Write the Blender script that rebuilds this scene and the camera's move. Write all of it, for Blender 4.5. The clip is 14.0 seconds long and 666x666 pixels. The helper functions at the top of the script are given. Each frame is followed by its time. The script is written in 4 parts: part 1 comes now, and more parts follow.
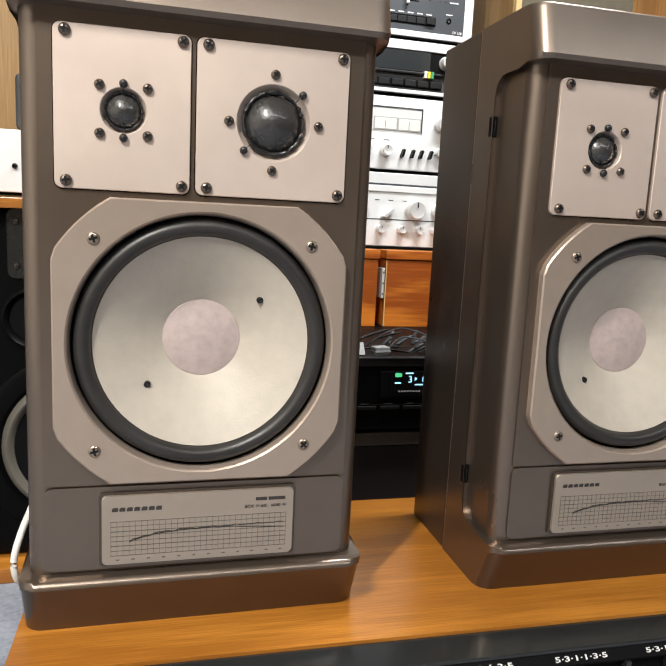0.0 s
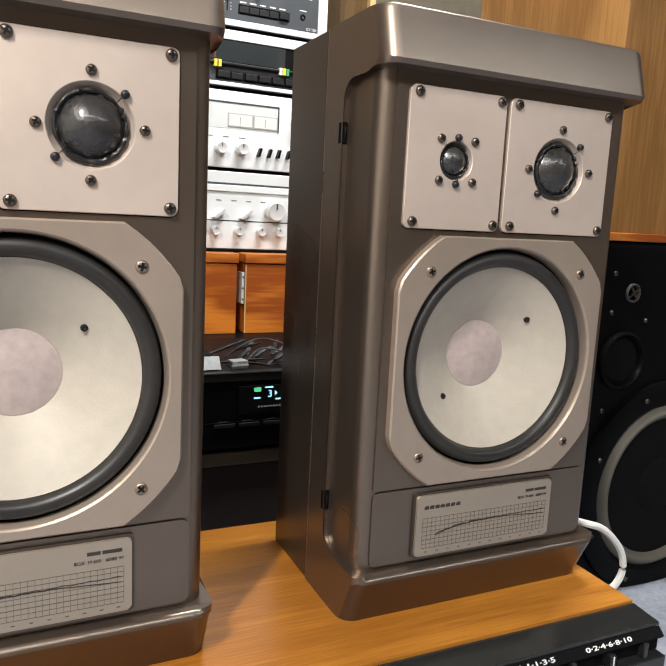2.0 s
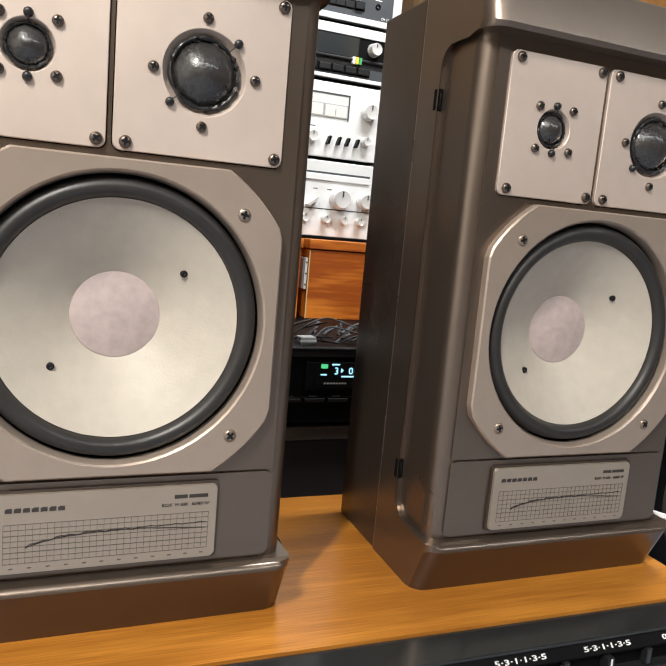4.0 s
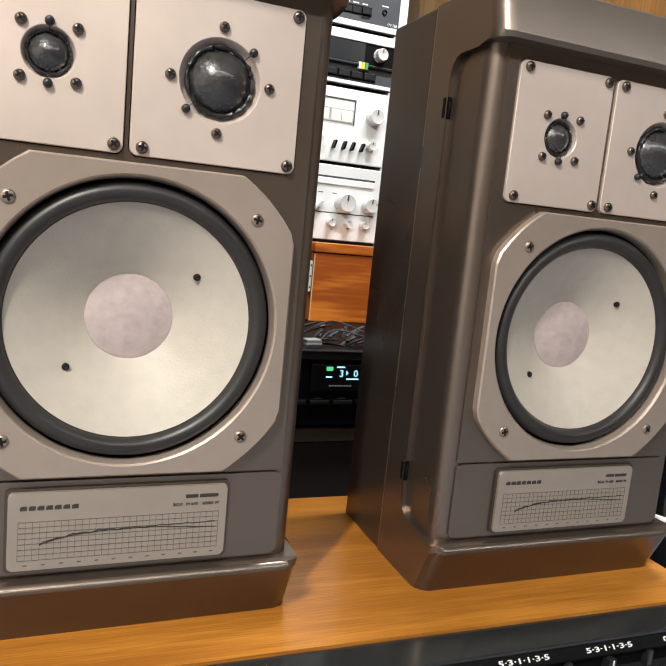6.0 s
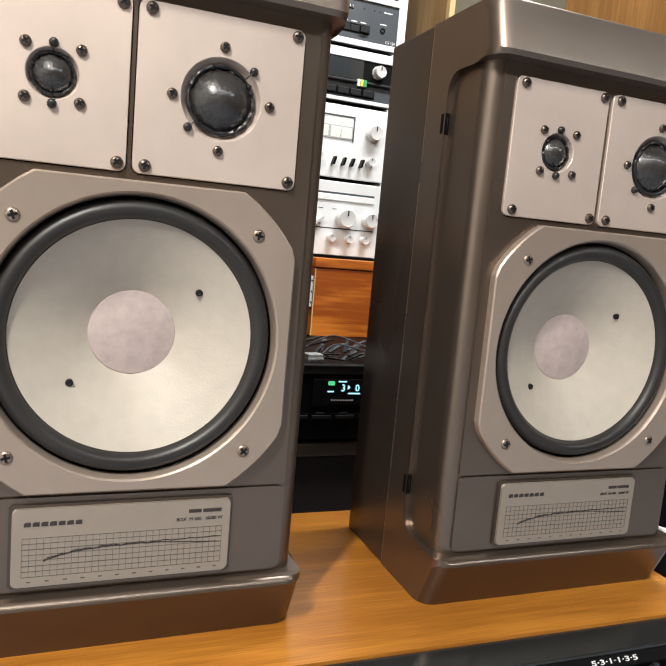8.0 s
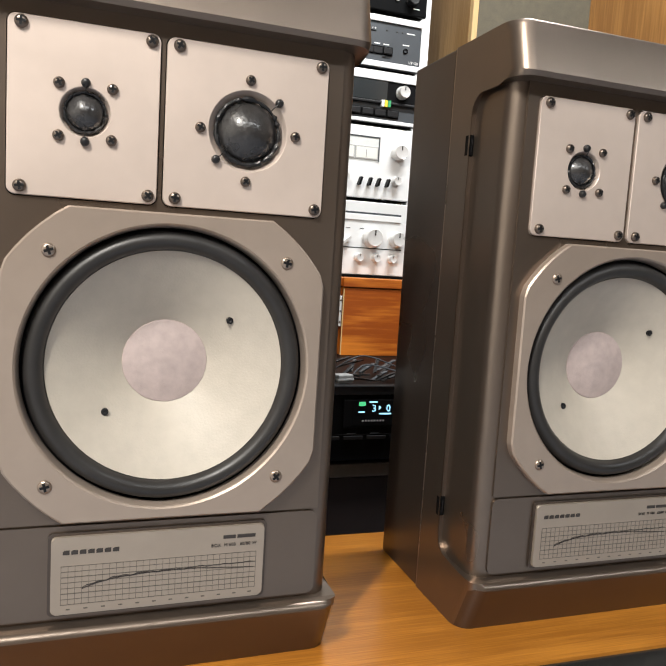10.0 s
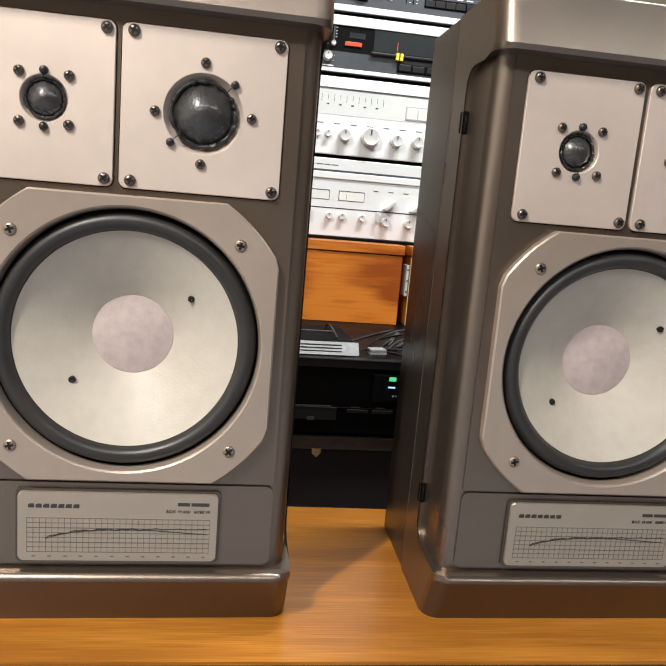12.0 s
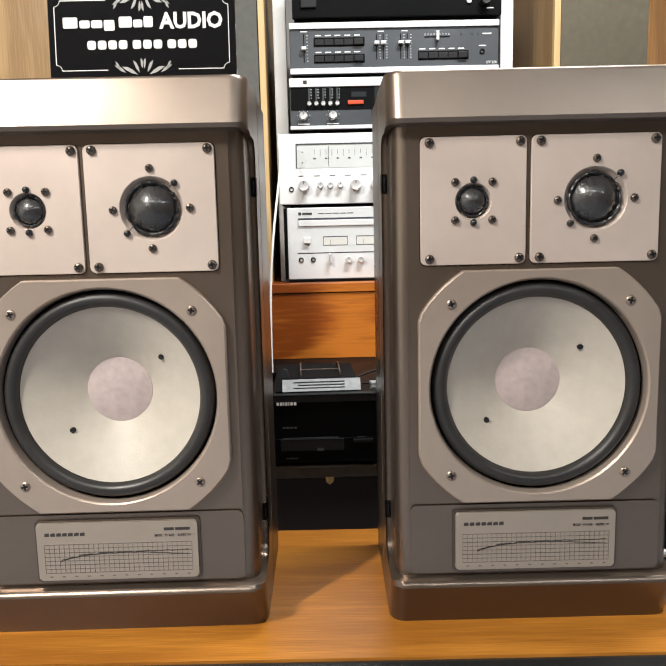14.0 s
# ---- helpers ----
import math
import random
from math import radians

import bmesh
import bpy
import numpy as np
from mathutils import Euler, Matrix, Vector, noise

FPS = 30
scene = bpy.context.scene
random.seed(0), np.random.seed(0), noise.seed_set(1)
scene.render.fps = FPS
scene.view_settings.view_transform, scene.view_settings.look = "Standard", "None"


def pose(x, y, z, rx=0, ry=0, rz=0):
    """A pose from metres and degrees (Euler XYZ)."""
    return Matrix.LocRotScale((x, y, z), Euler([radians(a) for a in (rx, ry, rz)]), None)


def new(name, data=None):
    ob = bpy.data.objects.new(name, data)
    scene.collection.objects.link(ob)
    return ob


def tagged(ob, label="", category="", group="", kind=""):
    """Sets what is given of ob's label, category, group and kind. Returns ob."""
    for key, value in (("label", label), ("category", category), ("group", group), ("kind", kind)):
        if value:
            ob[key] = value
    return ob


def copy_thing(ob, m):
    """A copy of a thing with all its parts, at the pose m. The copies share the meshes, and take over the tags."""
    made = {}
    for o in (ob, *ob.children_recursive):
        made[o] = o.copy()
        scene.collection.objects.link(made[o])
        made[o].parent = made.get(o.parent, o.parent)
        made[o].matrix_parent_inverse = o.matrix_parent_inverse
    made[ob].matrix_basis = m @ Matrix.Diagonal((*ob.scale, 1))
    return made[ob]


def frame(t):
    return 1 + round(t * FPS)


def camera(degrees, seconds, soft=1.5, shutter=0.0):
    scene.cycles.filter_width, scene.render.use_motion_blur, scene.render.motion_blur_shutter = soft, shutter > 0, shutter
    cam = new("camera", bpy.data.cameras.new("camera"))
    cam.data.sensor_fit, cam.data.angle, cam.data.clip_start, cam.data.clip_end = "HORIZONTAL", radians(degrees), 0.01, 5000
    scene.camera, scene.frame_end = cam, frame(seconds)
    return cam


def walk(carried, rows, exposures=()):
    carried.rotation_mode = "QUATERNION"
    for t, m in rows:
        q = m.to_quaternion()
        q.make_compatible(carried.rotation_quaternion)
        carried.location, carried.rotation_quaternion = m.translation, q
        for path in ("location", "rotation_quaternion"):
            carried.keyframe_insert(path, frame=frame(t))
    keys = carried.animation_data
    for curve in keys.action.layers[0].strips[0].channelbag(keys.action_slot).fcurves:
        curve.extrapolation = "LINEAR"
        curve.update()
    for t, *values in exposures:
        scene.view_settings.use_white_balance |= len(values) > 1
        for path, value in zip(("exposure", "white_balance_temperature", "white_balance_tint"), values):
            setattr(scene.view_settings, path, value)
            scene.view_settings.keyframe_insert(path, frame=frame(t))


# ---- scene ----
cam = camera(50.93, 14.0)
# seconds, eye x y z (metres), yaw, pitch, roll (degrees)
ROWS = [
    (0.0, -0.0470, -0.6069, 0.3747, -15.00, -9.14, 2.81),
    (0.5, -0.0363, -0.5975, 0.3737, -13.39, -10.26, 3.98),
    (1.0, -0.0063, -0.6024, 0.3730, -15.59, -10.49, 3.95),
    (1.5, -0.0081, -0.6018, 0.3712, -17.12, -10.23, 3.56),
    (2.0, -0.0079, -0.5568, 0.3928, -25.65, -9.08, 2.82),
    (2.5, -0.0224, -0.5576, 0.3636, -24.88, -8.82, 4.48),
    (3.0, -0.0490, -0.5534, 0.3547, -23.46, -8.53, 4.77),
    (3.5, -0.0473, -0.5486, 0.3496, -22.53, -8.81, 4.79),
    (6.0, -0.0594, -0.5556, 0.3518, -22.25, -8.60, 5.60),
    (6.5, -0.0605, -0.5550, 0.3523, -22.25, -8.36, 5.53),
    (7.0, -0.0602, -0.5586, 0.3510, -22.21, -8.02, 5.32),
    (9.5, -0.0628, -0.5607, 0.3565, -20.99, -6.46, 4.03),
    (10.0, -0.0624, -0.5625, 0.3589, -19.49, -6.22, 3.54),
    (10.5, -0.0552, -0.5608, 0.3581, -18.01, -6.38, 3.29),
    (11.0, -0.0532, -0.5605, 0.3567, -18.38, -6.41, 3.83),
    (11.5, -0.0289, -0.5602, 0.3633, -16.68, -7.67, 3.03),
    (12.0, 0.0828, -0.5936, 0.3915, -8.78, -10.43, 4.88),
    (12.5, 0.1500, -0.6340, 0.4082, -4.06, -11.75, -0.68),
    (13.0, 0.1913, -0.6740, 0.4137, -3.01, -11.10, -0.46),
    (13.5, 0.2143, -0.6950, 0.4197, -1.46, -8.54, -1.92),
    (14.0, 0.2215, -0.7093, 0.4224, -0.85, -7.94, -1.33),
]
walk(cam, [(t, pose(x, y, z, 90 + pitch, 0, yaw) @ pose(0, 0, 0, 0, 0, roll)) for t, x, y, z, yaw, pitch, roll in ROWS])

# ---------------------------------------------------------------- light
world = bpy.data.worlds.new("world")
scene.world = world
world.use_nodes = True
world.node_tree.nodes["Background"].inputs[0].default_value = (0.9, 0.95, 1.0, 1)
world.node_tree.nodes["Background"].inputs[1].default_value = 0.003
scene.view_settings.exposure = 0.0
CEIL = 1.75


def tube_lamp(x, y, power, sx, sy, color, rz=0.0):
    """A ceiling tube light that shines down."""
    d = bpy.data.lights.new("ceiling_light", "AREA")
    d.shape, d.size, d.size_y, d.energy, d.color = "RECTANGLE", sx, sy, power, color
    ob = new("ceiling_light_lamp", d)
    ob.matrix_world = pose(x, y, CEIL - 0.055, 0, 0, rz)
    return ob


LAMPS = [
    (-0.86, -1.10, 72, 0.80, 0.08, 48.5),
    (0.66, 0.22, 38, 0.7, 0.10, 0),
    (-0.10, -1.40, 14, 1.6, 0.24, 0),
    (1.62, -1.40, 13, 1.5, 0.18, 0),
]
for lx, ly, lp, lsx, lsy, lrz in LAMPS:
    tube_lamp(lx, ly, lp, lsx, lsy, (1.0, 0.945, 0.865) if lx < -0.4 else (0.90, 0.96, 1.0) if lx > 1 else (0.975, 0.985, 0.985), lrz)

# ---------------------------------------------------------------- materials


def mat(name, color, rough=0.5, metal=0.0, vary=0.12, scale=40.0, bump=0.0, bscale=400.0, coat=0.0, stretch=(1, 1, 1), rvary=0.08, spec=0.5):
    """Principled surface with two scales of variation, roughness changes and fine relief."""
    m = bpy.data.materials.new(name)
    m.use_nodes = True
    nt = m.node_tree
    p = nt.nodes["Principled BSDF"]
    p.inputs["Metallic"].default_value = metal
    p.inputs["Coat Weight"].default_value = coat
    p.inputs["Coat Roughness"].default_value = 0.12
    p.inputs["Specular IOR Level"].default_value = spec
    tc = nt.nodes.new("ShaderNodeTexCoord")
    mp = nt.nodes.new("ShaderNodeMapping")
    mp.inputs["Scale"].default_value = stretch
    nt.links.new(tc.outputs["Object"], mp.inputs[0])
    n1 = nt.nodes.new("ShaderNodeTexNoise")
    n1.inputs["Scale"].default_value, n1.inputs["Detail"].default_value = scale, 6
    n2 = nt.nodes.new("ShaderNodeTexNoise")
    n2.inputs["Scale"].default_value, n2.inputs["Detail"].default_value = scale * 0.12, 3
    for n in (n1, n2):
        nt.links.new(mp.outputs[0], n.inputs["Vector"])
    add = nt.nodes.new("ShaderNodeMath")
    nt.links.new(n1.outputs[0], add.inputs[0])
    nt.links.new(n2.outputs[0], add.inputs[1])
    ramp = nt.nodes.new("ShaderNodeMapRange")
    ramp.inputs[1].default_value, ramp.inputs[2].default_value = 0.6, 1.4
    ramp.inputs[3].default_value, ramp.inputs[4].default_value = 1 - vary, 1 + vary
    nt.links.new(add.outputs[0], ramp.inputs[0])
    mul = nt.nodes.new("ShaderNodeVectorMath")
    mul.operation = "SCALE"
    mul.inputs[0].default_value = color
    nt.links.new(ramp.outputs[0], mul.inputs["Scale"])
    nt.links.new(mul.outputs[0], p.inputs["Base Color"])
    rr = nt.nodes.new("ShaderNodeMapRange")
    rr.inputs[1].default_value, rr.inputs[2].default_value = 0.3, 0.7
    rr.inputs[3].default_value, rr.inputs[4].default_value = max(rough - rvary, 0.02), min(rough + rvary, 1)
    nt.links.new(n2.outputs[0], rr.inputs[0])
    nt.links.new(rr.outputs[0], p.inputs["Roughness"])
    if bump:
        n3 = nt.nodes.new("ShaderNodeTexNoise")
        n3.inputs["Scale"].default_value, n3.inputs["Detail"].default_value = bscale, 3
        nt.links.new(mp.outputs[0], n3.inputs["Vector"])
        b = nt.nodes.new("ShaderNodeBump")
        b.inputs["Strength"].default_value, b.inputs["Distance"].default_value = bump, 0.001
        nt.links.new(n3.outputs[0], b.inputs["Height"])
        nt.links.new(b.outputs[0], p.inputs["Normal"])
    return m


def wood(name, dark, light, along="X", scale=9.0, stretch=14.0, rough=0.35, coat=0.3, swirl=2.5, figure=0.22):
    """Veneer: long fibres along one axis with broad cathedral figure."""
    m = bpy.data.materials.new(name)
    m.use_nodes = True
    nt = m.node_tree
    p = nt.nodes["Principled BSDF"]
    p.inputs["Roughness"].default_value, p.inputs["Coat Weight"].default_value = rough, coat
    p.inputs["Coat Roughness"].default_value = 0.18
    tc = nt.nodes.new("ShaderNodeTexCoord")
    mp = nt.nodes.new("ShaderNodeMapping")
    mp.inputs["Scale"].default_value = [1.0 if a == along else stretch for a in "XYZ"]
    nt.links.new(tc.outputs["Object"], mp.inputs[0])
    fig = nt.nodes.new("ShaderNodeTexNoise")
    fig.inputs["Scale"].default_value, fig.inputs["Detail"].default_value, fig.inputs["Distortion"].default_value = scale * 0.35, 2, 0.6
    fib = nt.nodes.new("ShaderNodeTexNoise")
    fib.inputs["Scale"].default_value, fib.inputs["Detail"].default_value = scale * 2.2, 8
    nt.links.new(mp.outputs[0], fig.inputs["Vector"])
    mp2 = nt.nodes.new("ShaderNodeMapping")
    mp2.inputs["Scale"].default_value = [1.0 if a == along else stretch * 4 for a in "XYZ"]
    nt.links.new(tc.outputs["Object"], mp2.inputs[0])
    nt.links.new(mp2.outputs[0], fib.inputs["Vector"])
    ring = nt.nodes.new("ShaderNodeMath")
    ring.operation = "MULTIPLY"
    ring.inputs[1].default_value = swirl * 6.28
    nt.links.new(fig.outputs[0], ring.inputs[0])
    sn = nt.nodes.new("ShaderNodeMath")
    sn.operation = "SINE"
    nt.links.new(ring.outputs[0], sn.inputs[0])
    half = nt.nodes.new("ShaderNodeMath")
    half.operation = "MULTIPLY_ADD"
    half.inputs[1].default_value, half.inputs[2].default_value = figure, 0.0
    nt.links.new(sn.outputs[0], half.inputs[0])
    add = nt.nodes.new("ShaderNodeMath")
    nt.links.new(half.outputs[0], add.inputs[0])
    nt.links.new(fib.outputs[0], add.inputs[1])
    cr = nt.nodes.new("ShaderNodeValToRGB")
    cr.color_ramp.elements[0].position, cr.color_ramp.elements[1].position = 0.25, 0.75
    cr.color_ramp.elements[0].color, cr.color_ramp.elements[1].color = (*dark, 1), (*light, 1)
    nt.links.new(add.outputs[0], cr.inputs[0])
    nt.links.new(cr.outputs[0], p.inputs["Base Color"])
    b = nt.nodes.new("ShaderNodeBump")
    b.inputs["Strength"].default_value, b.inputs["Distance"].default_value = 0.12, 0.0006
    nt.links.new(fib.outputs[0], b.inputs["Height"])
    nt.links.new(b.outputs[0], p.inputs["Normal"])
    return m


def glow(name, color, strength):
    m = bpy.data.materials.new(name)
    m.use_nodes = True
    p = m.node_tree.nodes["Principled BSDF"]
    p.inputs["Base Color"].default_value = (*color, 1)
    p.inputs["Emission Color"].default_value = (*color, 1)
    p.inputs["Emission Strength"].default_value = strength
    return m


M_CAB = mat("bronze_lacquer", (0.208, 0.165, 0.132), 0.33, 0.85, 0.05, 30, 0.03, 1500)
# Also puts the shade on the plinth's undercut front into its colour.
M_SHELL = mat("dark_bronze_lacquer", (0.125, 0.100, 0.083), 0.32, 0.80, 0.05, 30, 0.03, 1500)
M_PLATE = mat("satin_champagne_metal", (0.665, 0.556, 0.484), 0.47, 0.45, 0.04, 60, 0.05, 1500)
M_FRAME = mat("champagne_frame", (0.41, 0.333, 0.275), 0.40, 0.5, 0.05, 60, 0.05, 1500)
M_CONE = mat("coated_paper_cone", (0.478, 0.432, 0.366), 0.52, 0.0, 0.10, 70, 0.25, 500)
M_DUST = mat("mottled_dust_cap", (0.455, 0.372, 0.352), 0.7, 0.0, 0.17, 130, 0.3, 600)
M_RUBBER = mat("black_rubber", (0.023, 0.0215, 0.0205), 0.42, 0.0, 0.2, 80, 0.05, 600)
M_GLUE = mat("black_glue", (0.012, 0.012, 0.013), 0.34, 0.0, 0.4, 200, 0.6, 260)
M_DOME = mat("sticky_black_dome", (0.027, 0.0255, 0.025), 0.30, 0.0, 0.55, 260, 0.45, 420, coat=0.6, rvary=0.15)
M_SCREW = mat("bronzed_steel", (0.16, 0.130, 0.108), 0.30, 0.9, 0.15, 200)
M_SCREWLIT = mat("satin_bronze_screw", (0.36, 0.29, 0.235), 0.30, 0.85, 0.12, 200)
M_BLACK = mat("black_plastic", (0.009, 0.009, 0.010), 0.5, 0.0, 0.2, 60, spec=0.3)
M_LABEL = mat("brushed_label", (0.395, 0.335, 0.275), 0.36, 0.5, 0.05, 60, 0.1, 900)
M_FAINT = mat("faint_print", (0.125, 0.110, 0.094), 0.6, 0.0, 0.1, 60)
M_INK = mat("dark_print", (0.035, 0.030, 0.028), 0.6, 0.0, 0.1, 60)
M_BENCH = wood("honey_veneer", (0.32, 0.115, 0.014), (0.56, 0.230, 0.033), "X", 7, 10, 0.34, 0.30, 1.2)
M_BOX = wood("orange_teak_veneer", (0.27, 0.058, 0.005), (0.58, 0.180, 0.021), "X", 5, 3.2, 0.40, 0.25, 3.4, 0.30)
M_OAK = wood("pale_oak_panel", (0.30, 0.17, 0.06), (0.48, 0.30, 0.13), "Z", 5, 9, 0.5, 0.1, 1.6)
M_OAKEDGE = wood("pale_edge", (0.52, 0.34, 0.15), (0.66, 0.46, 0.22), "Z", 6, 12, 0.5, 0.1, 1.0)
M_SILVER = mat("silver_face", (0.80, 0.81, 0.81), 0.42, 0.15, 0.03, 60, 0.06, 900)
M_SILVER2 = mat("silver_face_cool", (0.78, 0.80, 0.80), 0.38, 0.2, 0.03, 60, 0.06, 900)
M_KNOB = mat("turned_aluminium", (0.72, 0.72, 0.71), 0.34, 0.35, 0.05, 200)
M_GREY = mat("slate_panel", (0.055, 0.062, 0.070), 0.45, 0.1, 0.08, 60)
M_DARK = mat("charcoal_case", (0.0032, 0.0034, 0.0037), 0.42, 0.0, 0.15, 50, spec=0.06)
M_WHITE = mat("white_print", (0.85, 0.85, 0.83), 0.5, 0.0, 0.03, 60)
M_FASCIA = mat("satin_black_fascia", (0.020, 0.022, 0.022), 0.20, 0.2, 0.1, 40, 0.0, 100, 0.3)
M_RECESS = mat("matt_black_recess", (0.004, 0.004, 0.0045), 0.75, 0.0, 0.2, 60, spec=0.1)
M_GLASS = mat("smoked_dial", (0.030, 0.034, 0.036), 0.08, 0.0, 0.1, 20)
M_METER = mat("cream_meter_card", (0.70, 0.70, 0.655), 0.5, 0.0, 0.05, 40)
M_DIAL = mat("silver_dial", (0.72, 0.75, 0.74), 0.3, 0.2, 0.06, 30)
M_GRILLE = mat("olive_cloth", (0.105, 0.090, 0.062), 0.9, 0.0, 0.25, 500, 0.6, 900)
M_GRILLE2 = mat("grey_cloth", (0.11, 0.11, 0.10), 0.9, 0.0, 0.25, 500, 0.6, 900)
M_CARPET = mat("blue_grey_carpet", (0.21, 0.225, 0.262), 0.95, 0.0, 0.35, 160, 1.0, 500)
# Wall and ceiling tones are darker than cream and white, limiting bounced light.
M_WALL = mat("dimmed_cream_plaster", (0.22, 0.170, 0.125), 0.8, 0.0, 0.05, 12, 0.15, 150)
M_BOUNCEWALL = mat("white_bounce_wall", (0.80, 0.78, 0.74), 0.7, 0.0, 0.04, 12, 0.15, 150)
M_CEIL = mat("dimmed_white_paint", (0.36, 0.345, 0.325), 0.8, 0.0, 0.04, 10, 0.1, 150)
M_CABLE = mat("white_pvc", (0.78, 0.77, 0.74), 0.4, 0.0, 0.05, 60)
M_CARD = mat("dark_red_box", (0.021, 0.011, 0.009), 0.6, 0.0, 0.15, 40)
M_CARDLID = mat("worn_lid", (0.075, 0.056, 0.040), 0.6, 0.0, 0.3, 60)
M_SURR = mat("beige_surround", (0.105, 0.096, 0.078), 0.7, 0.0, 0.1, 60)
M_RED = mat("red_button", (0.55, 0.07, 0.02), 0.4, 0.0, 0.1, 60)
M_YELLOW = mat("yellow_tag", (0.75, 0.62, 0.05), 0.5, 0.0, 0.1, 60)
M_GREEN = mat("green_tag", (0.05, 0.35, 0.14), 0.5, 0.0, 0.1, 60)
M_PAPER = mat("printed_sticker", (0.34, 0.35, 0.35), 0.5, 0.1, 0.25, 120)
M_TEAK = wood("golden_teak_veneer", (0.23, 0.105, 0.025), (0.40, 0.200, 0.058), "Z", 5, 6, 0.45, 0.15, 1.6)
M_POST = mat("white_enamel", (0.80, 0.81, 0.80), 0.45, 0.0, 0.03, 30)
M_SIGN = mat("gloss_black_acrylic", (0.008, 0.008, 0.009), 0.08, 0.0, 0.1, 30)
M_ORN = mat("grey_ornament_print", (0.40, 0.40, 0.39), 0.5, 0.0, 0.1, 60)
M_BLUE = glow("display_blue", (0.35, 0.75, 1.0), 1.5)
M_LGREEN = glow("display_green", (0.10, 0.75, 0.30), 0.7)

# ---------------------------------------------------------------- mesh helpers


def part(name, bm, material, parent=None, label="", smooth=False, at=None):
    """Links a bmesh as ONE mesh object, under a thing or a part where a parent is given."""
    me = bpy.data.meshes.new(name)
    bmesh.ops.recalc_face_normals(bm, faces=bm.faces)
    bm.to_mesh(me)
    bm.free()
    me.materials.append(material)
    if smooth:
        me.shade_smooth()
        me.set_sharp_from_angle(angle=radians(35))
    ob = place(name, me, parent, label, at)
    if smooth:
        even = ob.modifiers.new("even", "WEIGHTED_NORMAL")
        even.keep_sharp = True
    return ob


def place(name, me, parent=None, label="", at=None):
    ob = new(name, me)
    if parent is not None:
        ob.parent = parent
    if at is not None:
        ob.matrix_basis = at if isinstance(at, Matrix) else pose(*at)
    if label:
        ob["label"] = label
    return ob


def thing(name, label, category, at=None, group=""):
    ob = new(name)
    ob.empty_display_size = 0.05
    if at is not None:
        ob.matrix_basis = at
    return tagged(ob, label, category, group)


def box(x0, x1, y0, y1, z0, z1, bevel=0.0, seg=2, bm=None):
    bm = bm or bmesh.new()
    g = bmesh.ops.create_cube(bm, size=1, matrix=Matrix.Translation(((x0 + x1) / 2, (y0 + y1) / 2, (z0 + z1) / 2)) @ Matrix.Diagonal((x1 - x0, y1 - y0, z1 - z0, 1)))
    if bevel:
        es = list({e for v in g["verts"] for e in v.link_edges})
        bmesh.ops.bevel(bm, geom=es, offset=bevel, segments=seg, affect="EDGES", profile=0.5)
    return bm


def prism(outline, y0, y1, bm=None, axis="y"):
    """Extrudes a closed outline. axis y: points are (x, z); z: (x, y); x: (y, z)."""
    bm = bm or bmesh.new()

    def at(p, d):
        return {"y": (p[0], d, p[1]), "z": (p[0], p[1], d), "x": (d, p[0], p[1])}[axis]

    a = [bm.verts.new(at(p, y0)) for p in outline]
    b = [bm.verts.new(at(p, y1)) for p in outline]
    bm.faces.new(a)
    bm.faces.new(b[::-1])
    for i in range(len(a)):
        j = (i + 1) % len(a)
        bm.faces.new((a[i], a[j], b[j], b[i]))
    return bm


def rounded(x0, x1, z0, z1, r, seg=5):
    """A rectangle's outline with rounded corners."""
    pts = []
    for cx, cz, a0 in ((x1 - r, z1 - r, 0), (x0 + r, z1 - r, 90), (x0 + r, z0 + r, 180), (x1 - r, z0 + r, 270)):
        for k in range(seg + 1):
            a = radians(a0 + 90 * k / seg)
            pts.append((cx + r * math.cos(a), cz + r * math.sin(a)))
    return pts


def lathe(profile, cx=0.0, cz=0.0, seg=48, bm=None, axis="y"):
    """Turns (radius, depth) points round an axis along y (or z)."""
    bm = bm or bmesh.new()
    rings = []
    for r, d in profile:
        if r < 1e-6:
            p = (cx, d, cz) if axis == "y" else (cx, cz, d)
            rings.append([bm.verts.new(p)])
            continue
        ring = []
        for k in range(seg):
            a = 2 * math.pi * k / seg
            u, v = cx + r * math.cos(a), cz + r * math.sin(a)
            ring.append(bm.verts.new((u, d, v) if axis == "y" else (u, v, d)))
        rings.append(ring)
    for a, b in zip(rings, rings[1:]):
        n = max(len(a), len(b))
        for k in range(n):
            f = [a[k % len(a)], a[(k + 1) % len(a)], b[(k + 1) % len(b)], b[k % len(b)]]
            f = list(dict.fromkeys(f))
            if len(f) > 2:
                bm.faces.new(f)
    return bm


